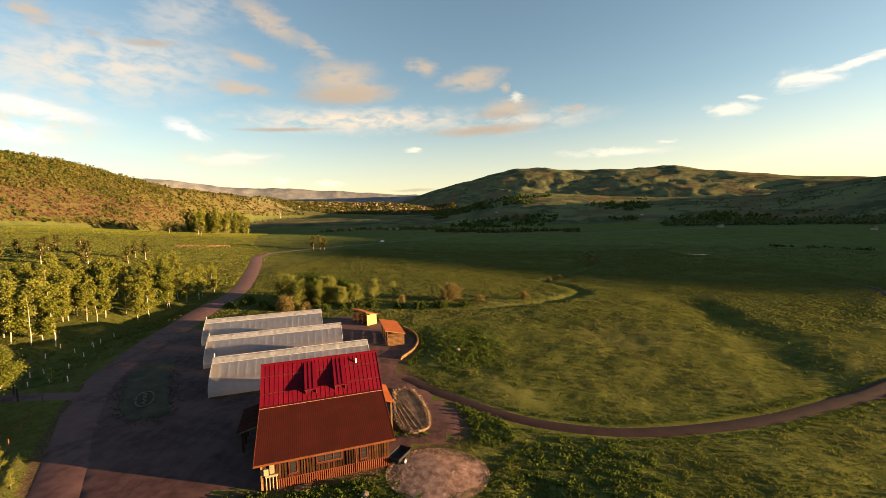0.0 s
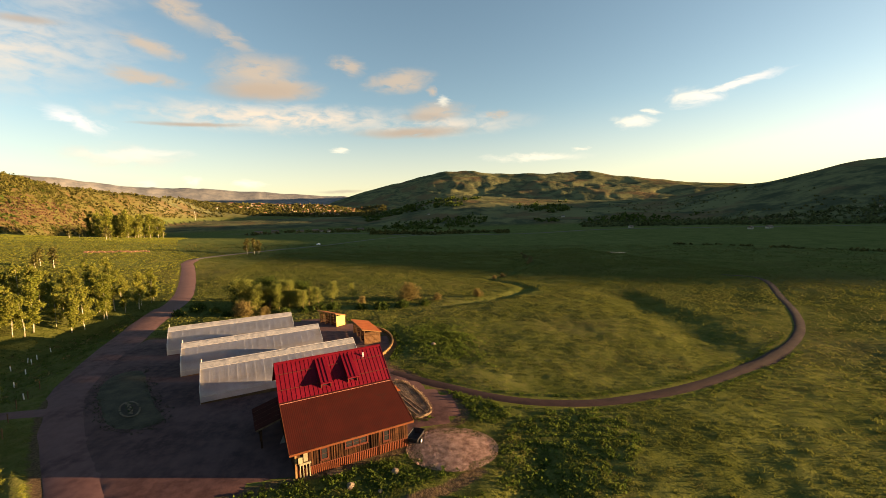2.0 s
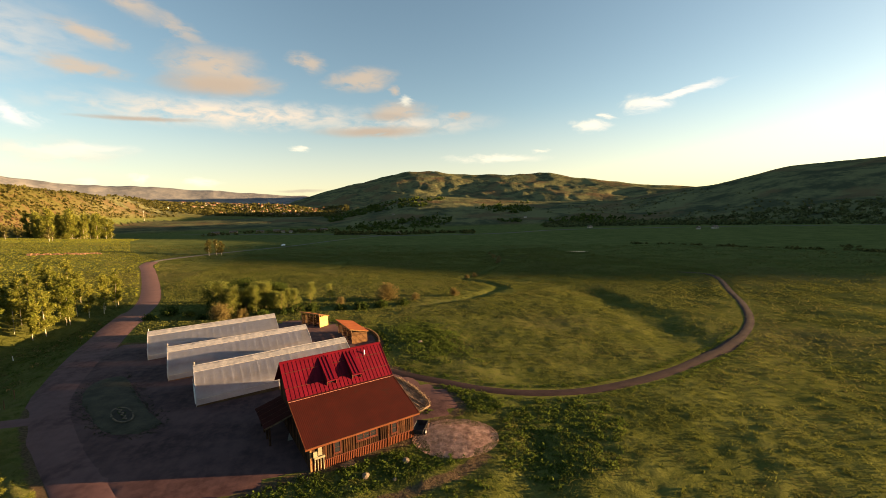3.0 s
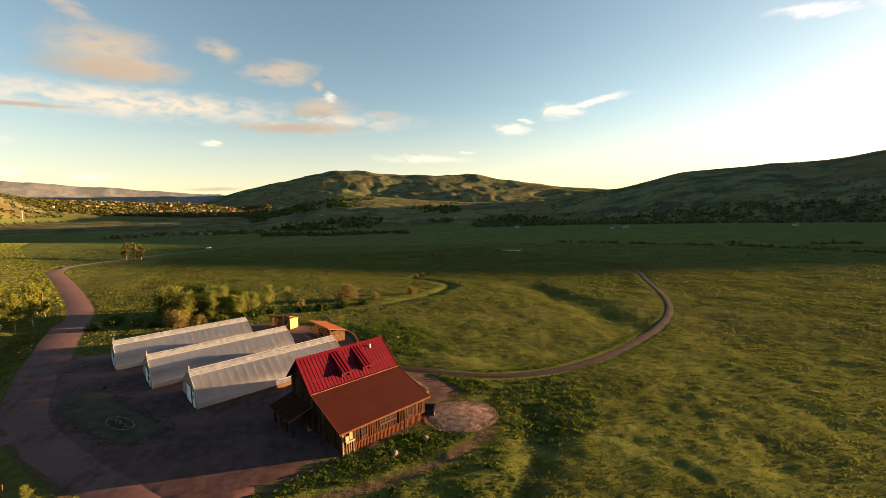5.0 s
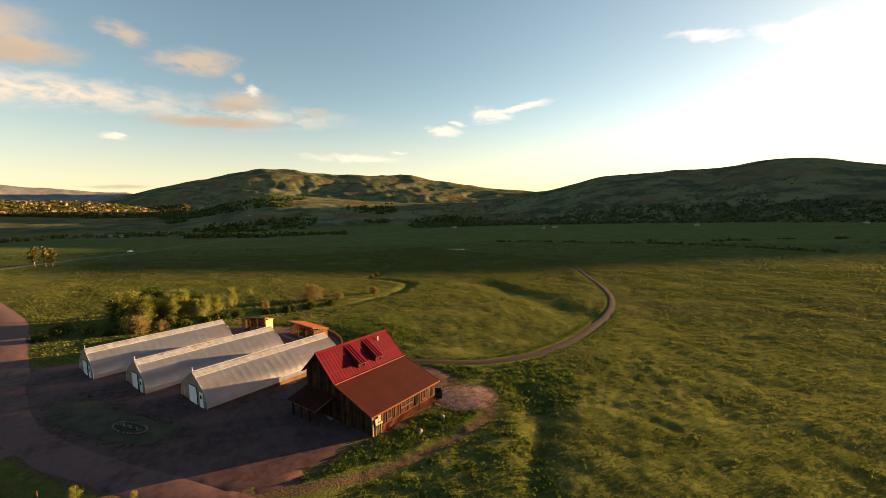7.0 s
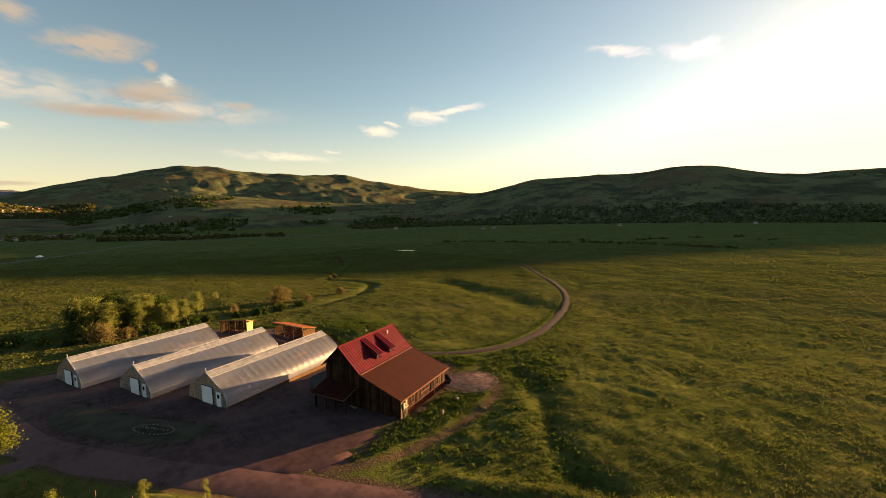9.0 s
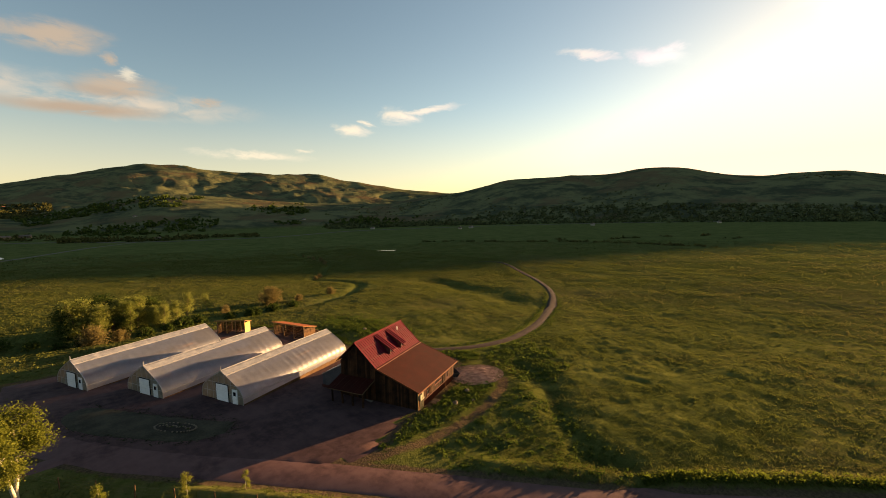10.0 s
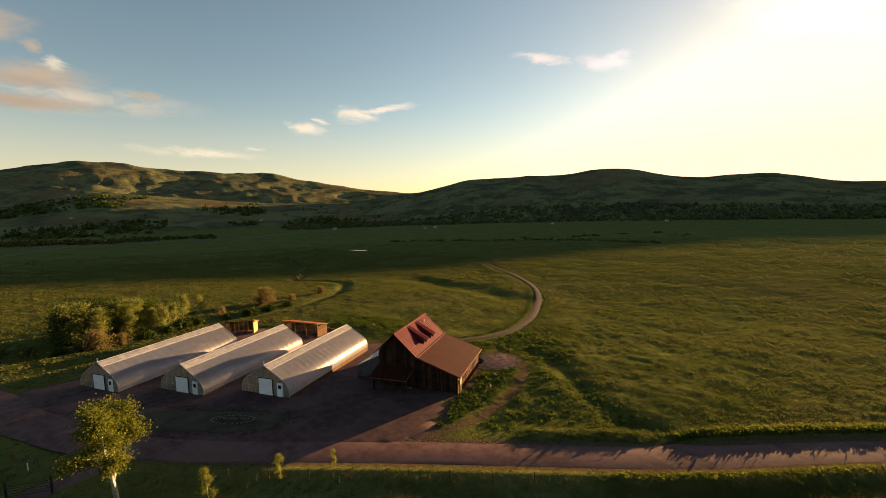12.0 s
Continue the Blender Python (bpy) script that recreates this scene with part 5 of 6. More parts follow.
rng_t = random.Random(11)
aspens = [make_tree("aspen", 20 + i, "slender aspen with pale trunk and fresh yellow-green leaves", "tree", "aspens beside the road", h, c, 0.12, M_ASPEN, M_BARK, 2900, 0.24, lift=0.2, spread_by=0.21)
          for i, (h, c) in enumerate(((13.5, 2.1), (11.5, 1.8), (14.5, 1.9), (9.5, 1.8), (12.5, 2.3)))]
GROVE = [(-75, 144), (-72.5, 129), (-77, 114), (-83, 104), (-85, 94), (-83, 84), (-95, 78), (-118, 86), (-132, 108), (-120, 132), (-98, 146)]
spots = list(fill(GROVE, 84, 3)) + [(-83, 82.5), (-86.5, 82), (-90, 84), (-80, 84.5), (-84, 86), (-88, 89), (-93, 88), (-87, 100.5), (-85.4, 101.5), (-81, 109), (-80, 112), (-78.2, 118), (-77, 124), (-76.4, 131), (-76.2, 138)]
plant(aspens, spots, rng_t, 0.66, 1.0)
rear = [make_tree("aspen", 40 + i, "tall aspen in a sunlit grove at the foot of the hill", "tree", "far aspen grove", h, c, 0.2, M_ASPEN, M_BARK, 1500, 0.7, lift=0.08, spread_by=0.26) for i, (h, c) in enumerate(((27, 4.4), (23, 4.0), (25, 3.6)))]
plant(rear, list(fill([(r * math.sin(radians(a)), r * math.cos(radians(a))) for a, r in ((-31.6, 560), (-29, 545), (-26.5, 575), (-24.6, 600), (-24.6, 640), (-27.5, 650), (-31.6, 640))], 46, 5, False)), rng_t)
lone = [make_tree("aspen", 44, "small aspen standing alone in the green hill meadow", "tree", "scattered meadow aspens", 8, 1.5, 0.15, M_BRUSHGREEN, M_BARK, 520, 0.42, lift=0.2)]
plant(lone, [(-95, 309), (-91, 312), (-88.5, 314), (-272, 416), (-267, 421), (-240, 416), (-236, 404), (-150, 210), (-158, 214), (-170, 196), (-176, 202), (-163, 190), (-140, 185), (-182, 190), (-190, 205), (-200, 196), (-206, 212), (-172, 178), (-196, 181), (-186, 172), (-152, 178), (-214, 226), (-222, 208)], rng_t, 0.9, 1.5)

willows = [make_tree("willow", 60 + i, "multi-stemmed creek-side willow with thin spring foliage", "tree", "creek willows", h, c, 0.12, M_WILLOW, M_TWIG, 5200, 0.17, lift=0.12, stems=4, spread_by=0.24)
           for i, (h, c) in enumerate(((8.2, 2.2), (6.6, 1.9), (9.4, 2.0)))]
plant(willows, [(-41, 118), (-38, 121), (-35, 118.5), (-33, 122), (-30.5, 120), (-44.5, 119), (-36, 124)], rng_t, 0.72, 1.0)
thin_tree = [make_tree("willow", 63, "sparse young willow with bare pinkish stems by the creek", "tree", "creek willows", 6.4, 1.5, 0.08, M_WILLOW, M_TWIG, 1700, 0.16, lift=0.2, stems=3, spread_by=0.26)]
plant(thin_tree, [(-27.5, 123.5), (-24.5, 121.5), (-21, 126.5), (-15, 129.5), (-28.5, 118)], rng_t, 0.7, 1.05)

alders = [make_tree("alder", 66, "dark green rounded tree among the creek willows", "tree", "creek alders", 7.0, 2.8, 0.14, M_DARKLEAF, M_TWIG, 4600, 0.20, lift=0.1, stems=3, spread_by=0.28)]
plant(alders, [(-45.5, 121.5), (-42, 124.5), (-39.5, 127), (-30, 126)], rng_t, 0.85, 1.1)


def make_bush(seed, label, group, r, high, mat, leaves, leaf):
    r2, rng = np.random.default_rng(seed), random.Random(seed)
    t = thing("bush", pose(0, 0, 0), label, "bush", group)
    s, tips = Shape(), []
    for i in range(34):
        a, k = rng.uniform(0, 2 * math.pi), rng.uniform(0.15, 0.95)
        tip = Vector((math.cos(a) * r * k, math.sin(a) * r * k, high * (1.02 - 0.5 * k * k) * rng.uniform(0.8, 1.05)))
        s.tube([(math.cos(a) * 0.2, math.sin(a) * 0.2, -0.2), tip * 0.5 + Vector((0, 0, high * 0.08)), tip], [0.05, 0.035, 0.012], 4, False)
        tips += [tuple(tip), tuple(tip * 0.75), tuple(tip * 0.5), tuple(tip * 0.3), (tip[0], tip[1], tip[2] * 0.35)]
    tips = np.array(tips)
    c = tips[r2.integers(0, len(tips), leaves)] + r2.normal(size=(leaves, 3)) * r * 0.12
    c[:, 2] = np.abs(c[:, 2])
    part("stems", s, M_TWIG, t)
    part("foliage", quads_mesh("foliage", leaf_quads(c, leaf * r2.uniform(0.6, 1.3, leaves), r2, 1.8), mat), None, t)
    return t


tan_bush = [make_bush(80, "rounded tan shrub of bare spring twigs beside the creek", "creek shrubs", 3.2, 4.2, M_TWIGGY, 5000, 0.155)]
for (x, y, k) in ((3.2, 127.5, 1.25), (-42.5, 112.5, 1.0), (12.2, 126.5, 0.5), (26.5, 130, 0.6), (-38, 113.8, 0.6), (47, 176, 0.45), (53.5, 184, 0.5), (-12, 124, 0.5), (86, 233, 0.4), (90, 240, 0.55), (93, 246, 0.5), (95, 252, 0.4), (98, 258, 0.6), (97, 266, 0.45), (102, 276, 0.5), (106, 290, 0.4), (110, 305, 0.45)):
    m = pose(x, y, ground_z(x, y), 0, 0, 40 * x) @ Matrix.Scale(k, 4)
    if tan_bush[0].matrix_basis.translation.length < 0.01:
        tan_bush[0].matrix_basis = m
    else:
        copy_thing(tan_bush[0], pose(0, 0, 0)).matrix_basis = m
dark_bush = make_bush(81, "low dark green thicket along the creek", "creek thickets", 2.2, 2.0, M_DARKLEAF, 700, 0.28)
spots = [(-48, 116), (-44, 114.5), (-33, 114.5), (-28, 116.5), (-24, 118), (-20, 119.5), (-12, 119.5), (-6, 119), (0, 119.5), (7, 120.5), (-52, 119), (-57, 121), (-60, 116)]
for i, (x, y) in enumerate(spots):
    m = pose(x, y, ground_z(x, y), 0, 0, 57 * i) @ Matrix.Scale(0.7 + 0.5 * ((i * 37) % 10) / 10, 4)
    if i == 0:
        dark_bush.matrix_basis = m
    else:
        copy_thing(dark_bush, pose(0, 0, 0)).matrix_basis = m

# the roadside tree and saplings
big = make_tree("roadside_tree", 90, "leafy aspen with forked pale trunk beside the gravel road", "tree", "", 9.8, 2.7, 0.18, M_ROADTREE, M_BARK, 19000, 0.10, lift=0.40, stems=2, spread_by=0.17)
big.matrix_basis = pose(-55.3, 49.9, flat_z(-55.3, 49.9) - 0.1)
sap = make_tree("sapling", 91, "young aspen sapling on the grass verge", "tree", "roadside saplings", 3.6, 0.7, 0.04, M_ASPEN, M_BARK, 1500, 0.075, lift=0.1)
for i, (x, y, k) in enumerate(((-50.4, 42.2, 1.0), (-44.4, 40.2, 0.72), (-63.5, 66, 0.7), (-40.2, 37.2, 0.55))):
    m = pose(x, y, ground_z(x, y), 0, 0, 70 * i) @ Matrix.Scale(k, 4)
    if i == 0:
        sap.matrix_basis = m
    else:
        copy_thing(sap, pose(0, 0, 0)).matrix_basis = m

# weeds: beside the barn, round the chips, along the path and the road
rng_w = np.random.default_rng(21)


def weeds(name, spots, lo, hi, label, seed, per=16, mat=None, leaf=0.30):
    size = lo + (hi - lo) * np.random.default_rng(seed).uniform(0, 1, len(spots)) ** 1.8
    scatter_clumps(name, spots, size, size * 1.1, per, leaf, mat or M_WEED, label, "weeds", seed)


FRONT = [(-27.5, 34.0), (-22, 35.9), (-16.8, 37.0), (-15.4, 36.6), (-5, 39.9), (-3.4, 37.2), (0.5, 36.4), (-4, 34.6), (-11, 33), (-18, 32.6), (-25, 33)]
weeds("barn_weeds", fill(FRONT, 520, 31), 0.15, 0.55, "leafy green weeds along the barn front", 32)
SOUTH = [(-22, 29.6), (-12, 29.8), (-4, 31.8), (1, 33), (-2, 24), (-10, 12), (-14, 9.5), (-21, 19), (-24, 25)]
weeds("verge_weeds", fill(SOUTH, 700, 33), 0.12, 0.5, "rank green weeds between road and trail", 34)
lush = np.random.default_rng(35).normal((5, 80), (3.8, 8.0), (2300, 2))
lush = lush[free(lush[:, 0], lush[:, 1]) & (fbm(lush[:, 0], lush[:, 1], 7, 3, 77) > -0.12) & (far_from(lush[:, 0], lush[:, 1], FOOTPATH) > 2)]
weeds("lush_weeds", lush, 0.22, 0.7, "patch of lush dark green broad-leaved weeds", 36, 12, None, 0.26)
PATCH = [(1.2, 57), (3.2, 50), (3.4, 45.6), (6, 45), (9, 47), (7.5, 51), (4, 54.6)]
weeds("bank_weeds", fill(PATCH, 340, 37), 0.15, 0.5, "leafy weeds on the bank between path and yard", 38)
for nm, line, off, k, lo, hi in (("road_verge", ROAD[10:60], -3.4, 3400, 0.16, 0.5), ("road_verge", ROAD[22:66], 3.4, 800, 0.18, 0.4), ("path_verge", FOOTPATH[:46], 1.9, 520, 0.15, 0.4), ("path_verge", FOOTPATH[3:40], -1.9, 420, 0.15, 0.4), ("yard_verge", YARD[44:72], -0.9, 420, 0.2, 0.5)):
    i = rng_w.integers(0, len(line) - 1, k)
    d = line[i + 1] - line[i]
    d /= np.linalg.norm(d, axis=1)[:, None]
    p = line[i] + (line[i + 1] - line[i]) * rng_w.uniform(0, 1, (k, 1)) + np.c_[-d[:, 1], d[:, 0]] * (off + np.sign(off) * np.abs(rng_w.normal(0, 0.7, (k, 1))))
    p = p[free(p[:, 0], p[:, 1], 2.75, 1.3)]
    weeds(nm, p, lo, hi, "bright green grass and weeds on the verge", 40 + k, 12, M_VERGE if nm == "road_verge" else None)
ROUGH = [(-60, 64), (-62, 80), (-65, 96), (-70, 122), (-75, 112), (-82, 96), (-80, 80), (-95, 70), (-88, 60), (-66, 58)]
weeds("rough_scrub", fill(ROUGH, 130, 61), 0.25, 0.7, "pale dry scrub on the bank beside the road", 62, 14, M_TWIGGY)
weeds("bank_grass", fill(ROUGH, 600, 63), 0.25, 0.6, "shaded green grass on the bank", 64, 12)

# brush on the hill, woods on the far slopes and along the valley
HILL = [(-330, 1100), (-240, 620), (-215, 430), (-250, 340), (-330, 260), (-520, 320), (-760, 620), (-760, 860), (-560, 1080)]
p = fill(HILL, 24000, 71, False)
z_, cov = land(p[:, 0], p[:, 1])
p, z_ = p[cov[:, 0] > 0.3], z_[cov[:, 0] > 0.3]
rr_ = np.hypot(p[:, 0] - HUB[0], p[:, 1] - HUB[1])
up_ = np.degrees(np.arctan2(z_ - EYE_Z, rr_)) / HILL_NEAR[0](np.degrees(np.arctan2(p[:, 0] - HUB[0], p[:, 1] - HUB[1])))
red = np.abs(up_ - 0.36 + 0.25 * fbm(p[:, 0], p[:, 1], 160, 3, 9)) < 0.30
sz = np.random.default_rng(72).uniform(1.2, 3.8, len(p))
grow = np.random.default_rng(75).uniform(0, 1, len(p))
high_ = (up_ > 0.5 + 0.3 * fbm(p[:, 0], p[:, 1], 110, 3, 10)) & (grow < 0.28)
scatter_clumps("hill_aspens", p[high_], sz[high_] * 1.3, sz[high_] * 2.2, 12, 0.45, M_HILLTREE, "yellow-green aspens scattered over the upper hillside", "trees", 76)
dark_ = (grow > 0.9) & (fbm(p[:, 0], p[:, 1], 70, 3, 11) > 0.0)
scatter_clumps("hill_thickets", p[dark_], sz[dark_] * 1.5, sz[dark_] * 1.6, 12, 0.45, M_DARKLEAF, "dark thickets in the folds of the hillside", "brush", 77)
scatter_clumps("hill_brush", p[~red], sz[~red], sz[~red] * 1.1, 10, 0.44, M_BRUSHGREEN, "olive-green brush covering the hillside", "brush", 73)
scatter_clumps("hill_shrubs", p[red], sz[red] * 0.9, sz[red] * 0.8, 10, 0.44, M_REDSHRUB, "red-brown leafless shrubs covering the hillside", "brush", 74)


def far_ring(n, az0, az1, r0, r1, seed):
    q = np.random.default_rng(seed)
    a, r = np.radians(q.uniform(az0, az1, n)), q.uniform(r0, r1, n)
    return np.c_[HUB[0] + r * np.sin(a), HUB[1] + r * np.cos(a)]


def wood(name, p, lo, hi, tall, mat, label, seed, per=8, gaps=None, crest=False):
    if crest:
        dx_, dy_ = p[:, 0] - HUB[0], p[:, 1] - HUB[1]
        az_ = np.degrees(np.arctan2(dx_, dy_))
        foot_, far_ = HILL_NEAR[2](az_), HILL_NEAR[1](az_)
        p = p[(np.hypot(dx_, dy_) > foot_ + 0.42 * (far_ - foot_)) | (az_ < -26)]
    if gaps is not None:
        p = p[fbm(p[:, 0], p[:, 1], gaps, 3, seed) > 0.02]
    s = np.random.default_rng(seed).uniform(lo, hi, len(p))
    scatter_clumps(name, p, s, s * tall, per, 0.6, mat, label, "trees", seed)


wood("valley_trees", far_ring(620, 2, 21, 700, 830, 81), 2.2, 4.6, 1.7, M_BRUSHGREEN, "row of trees across the valley floor", 82, 9, 60)
wood("town_trees", far_ring(3400, -21, 3, 1900, 2480, 83), 5, 10, 1.2, M_BRUSHGREEN, "trees among the town houses on the far rise", 84, 7)
wood("farm_trees", far_ring(420, -14, 2, 820, 1100, 85), 2, 4.5, 1.4, M_BRUSHGREEN, "dark trees round the far farm buildings", 86, 8, 80)
wood("foothill_woods", far_ring(3000, 0, 46, 1060, 1700, 87), 4, 9, 1.5, M_DARKLEAF, "dark woods on the foothill", 88, 7, 190)
wood("slope_woods", far_ring(3000, 30, 112, 930, 1150, 89), 3, 6.5, 1.6, M_CONIFER, "dark woods along the foot of the shaded hill", 90, 7)
wood("slope_thickets", far_ring(1500, 33, 112, 1150, 1600, 99), 2, 4.5, 1.2, M_BRUSHGREEN, "scattered brush over the shaded hillside", 100, 6, 220)
DITCH_FAR = curve_through([(262, 322), (284, 291), (308, 243), (322, 205), (330, 172), (332, 120), (322, 60)], 6.0)
q_d = np.random.default_rng(91)
hedge = DITCH_FAR[q_d.integers(0, len(DITCH_FAR), 150)] + q_d.normal(0, 2.2, (150, 2))
knot = np.concatenate([q_d.normal(c, 3.2, (9, 2)) for c in ((354, 207), (375, 155), (389, 150), (398, 144), (430, 120), (450, 90), (420, 60))])
wood("plain_thickets", np.concatenate([hedge, knot]), 0.9, 2.4, 1.0, M_BRUSHGREEN, "thickets along a ditch in the far plain", 92, 9)
wood("slope_brush", far_ring(3600, -36, -19, 1050, 1750, 95), 3, 7, 0.9, M_BRUSHGREEN, "olive brush on the slope of the rise", 96, 6, None, True)
wood("ridge_woods", far_ring(1500, -31, -17, 1150, 2150, 93), 4, 8, 1.3, M_BRUSHGREEN, "woods on the shaded side of the rise", 94, 7, 160, True)

# tufts over the near meadow
q_t = np.random.default_rng(23)
tuft = q_t.normal((14, 44), (26, 22), (15000, 2))
tuft = tuft[free(tuft[:, 0], tuft[:, 1]) & (far_from(tuft[:, 0], tuft[:, 1], TRAIL) > 1.2) & (fbm(tuft[:, 0], tuft[:, 1], 8, 3, 78) + 0.6 * fbm(tuft[:, 0], tuft[:, 1], 2.4, 2, 79) > 0.08)]
weeds("meadow_tufts", tuft, 0.14, 0.42, "rank bright green tufts in the near meadow", 24, 12, M_TUFT, 0.22)
WIDE = [(-24, -12), (-8, 14), (8, 33), (24, 46), (50, 53), (80, 66), (104, 84), (150, 120), (190, 110), (190, 20), (120, -40), (30, -45)]
wide_p = fill(WIDE, 26000, 27)
wide_p = wide_p[fbm(wide_p[:, 0], wide_p[:, 1], 11, 3, 80) + 0.7 * fbm(wide_p[:, 0], wide_p[:, 1], 3.0, 2, 81) > 0.03]
wide_p = np.repeat(wide_p[::3], 10, axis=0)
wide_p = wide_p + np.random.default_rng(29).normal(0, 0.22, wide_p.shape)
scatter_blades("wide_tufts", wide_p[:, 0], wide_p[:, 1], np.full(len(wide_p), 0.26), np.full(len(wide_p), 0.06), M_TUFT, "rank tufts of green grass over the wide meadow", 28)
NEAR_WEEDS = [(4.5, 39), (9, 46), (15, 47), (24, 46.5), (22, 38), (14, 30), (6, 29), (2, 34)]
weeds("leafy_weeds", fill(NEAR_WEEDS, 900, 25), 0.18, 0.6, "leafy green weeds beside the chip heap", 26, 14)

# ---------------------------------------------------------------- yard things
def rough_stone(seed, r, squash=0.75):
    rng = random.Random(seed)
    bm = bmesh.new()
    bmesh.ops.create_icosphere(bm, subdivisions=2, radius=r)
    off = Vector((rng.uniform(0, 50), rng.uniform(0, 50), 0))
    for v in bm.verts:
        v.co *= 1 + 0.35 * noise.noise(v.co * (1.6 / r) + off)
        v.co.z *= squash
    me = bpy.data.meshes.new("stone")
    bm.to_mesh(me)
    bm.free()
    me.materials.append(M_STONE)
    return me


for i, (x, y, r) in enumerate(((-11.7, 35.2, 0.4), (-7.3, 36.7, 0.38), (3.0, 77.0, 0.5), (-8.9, 34.2, 0.22))):
    tagged(place(new("boulder", rough_stone(i, r)), pose(x, y, ground_z(x, y) + r * 0.45, 0, 0, 50 * i)), "pale weathered boulder among the weeds", "boulder", "boulders")

# island of thin grass with a stone-edged bed
ISLE = curve_through([(-37.4, 50.4), (-35.6, 52.6), (-38.6, 57.2), (-42.8, 64.2), (-47.2, 71.8), (-49.8, 72.6), (-51.2, 69.4), (-49.6, 63.6), (-45.4, 57.0), (-41.4, 51.8), (-37.4, 50.4)], 0.8)[:-1]
M_ISLE = mottled("thin_island_grass", (0.026, 0.023, 0.016), (0.062, 0.054, 0.036), 0.5, 6.0, 0.95, 0.6, 0.05, spread=0.0)
drape("island", ISLE, M_ISLE, "island of thin dry grass in the yard", 0.13, 2.0, 0.1, 0.18)
rim_i = np.vstack([ISLE, ISLE[:1]])
q_i = np.random.default_rng(94)
turf = rim_i[q_i.integers(0, len(rim_i), 1500)] + q_i.normal(0, 0.55, (1500, 2))
turf = turf[fbm(turf[:, 0], turf[:, 1], 5, 2, 93) > -0.25]
weeds("island_turf", turf, 0.08, 0.27, "dark ragged turf round the rim of the yard island", 93, 9, leafy("dark_turf", (0.020, 0.022, 0.011), (0.046, 0.046, 0.024), 0.1))
weeds("island_grass", fill(ISLE, 170, 95, False), 0.05, 0.14, "thin grass on the yard island", 96, 8)
bed = thing("stone_bed", pose(-41.4, 56.2, flat_z(-41.4, 56.2) + 0.28, 0, 0, 123), "narrow planting bed edged with pale stones", "flower bed")


def boxy(c):
    return math.copysign(abs(c) ** 0.7, c)


bed_s = Shape()
for k in range(24):
    a = 2 * math.pi * k / 24
    bed_s.v.append((2.75 * boxy(math.cos(a)), 0.78 * boxy(math.sin(a)) * (1 - 0.18 * math.cos(2 * a)), 0.08))
bed_s.v.append((0, 0, 0.2))
bed_s.f = [(k, (k + 1) % 24, 24) for k in range(24)]
part("soil", bed_s, mottled("dark_soil", (0.02, 0.016, 0.013), (0.05, 0.04, 0.03), 1.0, 9.0, 0.95, 0.6, 0.05), bed)
stones = [rough_stone(100 + k, 0.125, 0.7) for k in range(4)]
for k in range(34):
    a = 2 * math.pi * k / 34
    part("stone", stones[k % 4], None, bed, at=pose(2.85 * boxy(math.cos(a)), 0.86 * boxy(math.sin(a)) * (1 - 0.18 * math.cos(2 * a)), 0.08, 0, 0, 77 * k))
for k in range(13):
    part("stone", stones[k % 4], None, bed, at=pose(-2.1 + 0.35 * k, 0.16 * math.sin(1.7 * k), 0.2, 0, 0, 31 * k))

bed_plants = np.array([tuple((bed.matrix_basis @ Vector((u, 0.25 * math.sin(3 * u), 0)))[:2]) for u in (-1.9, -1.2, -0.5, 0.2, 0.9, 1.6, 2.1)])
scatter_clumps("bed_plants", bed_plants, 0.34, 0.8, 40, 0.3, M_DARKLEAF, "low dark plants in the stone-edged bed", "plants", 92)

# heap of wood chips
heap = Shape()
N = 40
for i in range(9):
    k = i / 8
    for j in range(N):
        a = 2 * math.pi * j / N
        rr = 1 + 0.1 * math.sin(3 * a + 1) + 0.06 * math.sin(7 * a) + 0.05 * math.sin(13 * a + 2)
        x, y = -0.6 + 4.5 * k * rr * math.cos(a), 40.2 + 3.8 * k * rr * math.sin(a)
        heap.v.append((x, y, flat_z(x, y) + 0.24 * (1 - k**1.6) + 0.12 * noise.noise((x, y, 0)) * (1 - k) - 0.12 * (i == 8)))
for i in range(8):
    for j in range(N):
        heap.f.append((i * N + j, (i + 1) * N + j, (i + 1) * N + (j + 1) % N, i * N + (j + 1) % N))
tagged(part("chip_heap", heap, M_CHIP, smooth=True), "broad low heap of pale wood chips beside the barn", "wood chips", kind="stuff")
q = np.random.default_rng(5)
kk, aa = np.sqrt(q.uniform(0, 1.3, 17000)), q.uniform(0, 2 * math.pi, 17000)
cx, cy = -0.6 + 4.6 * kk * np.cos(aa), 40.2 + 3.9 * kk * np.sin(aa)
cz = base(cx, cy) + 0.24 * (1 - np.minimum(kk, 1) ** 1.6) + 0.03
tagged(new("wood_chips", quads_mesh("wood_chips", leaf_quads(np.c_[cx, cy, cz], q.uniform(0.025, 0.075, 17000), q, 0.5), M_CHIP)), "loose pale wood chips", "wood chips", kind="stuff")

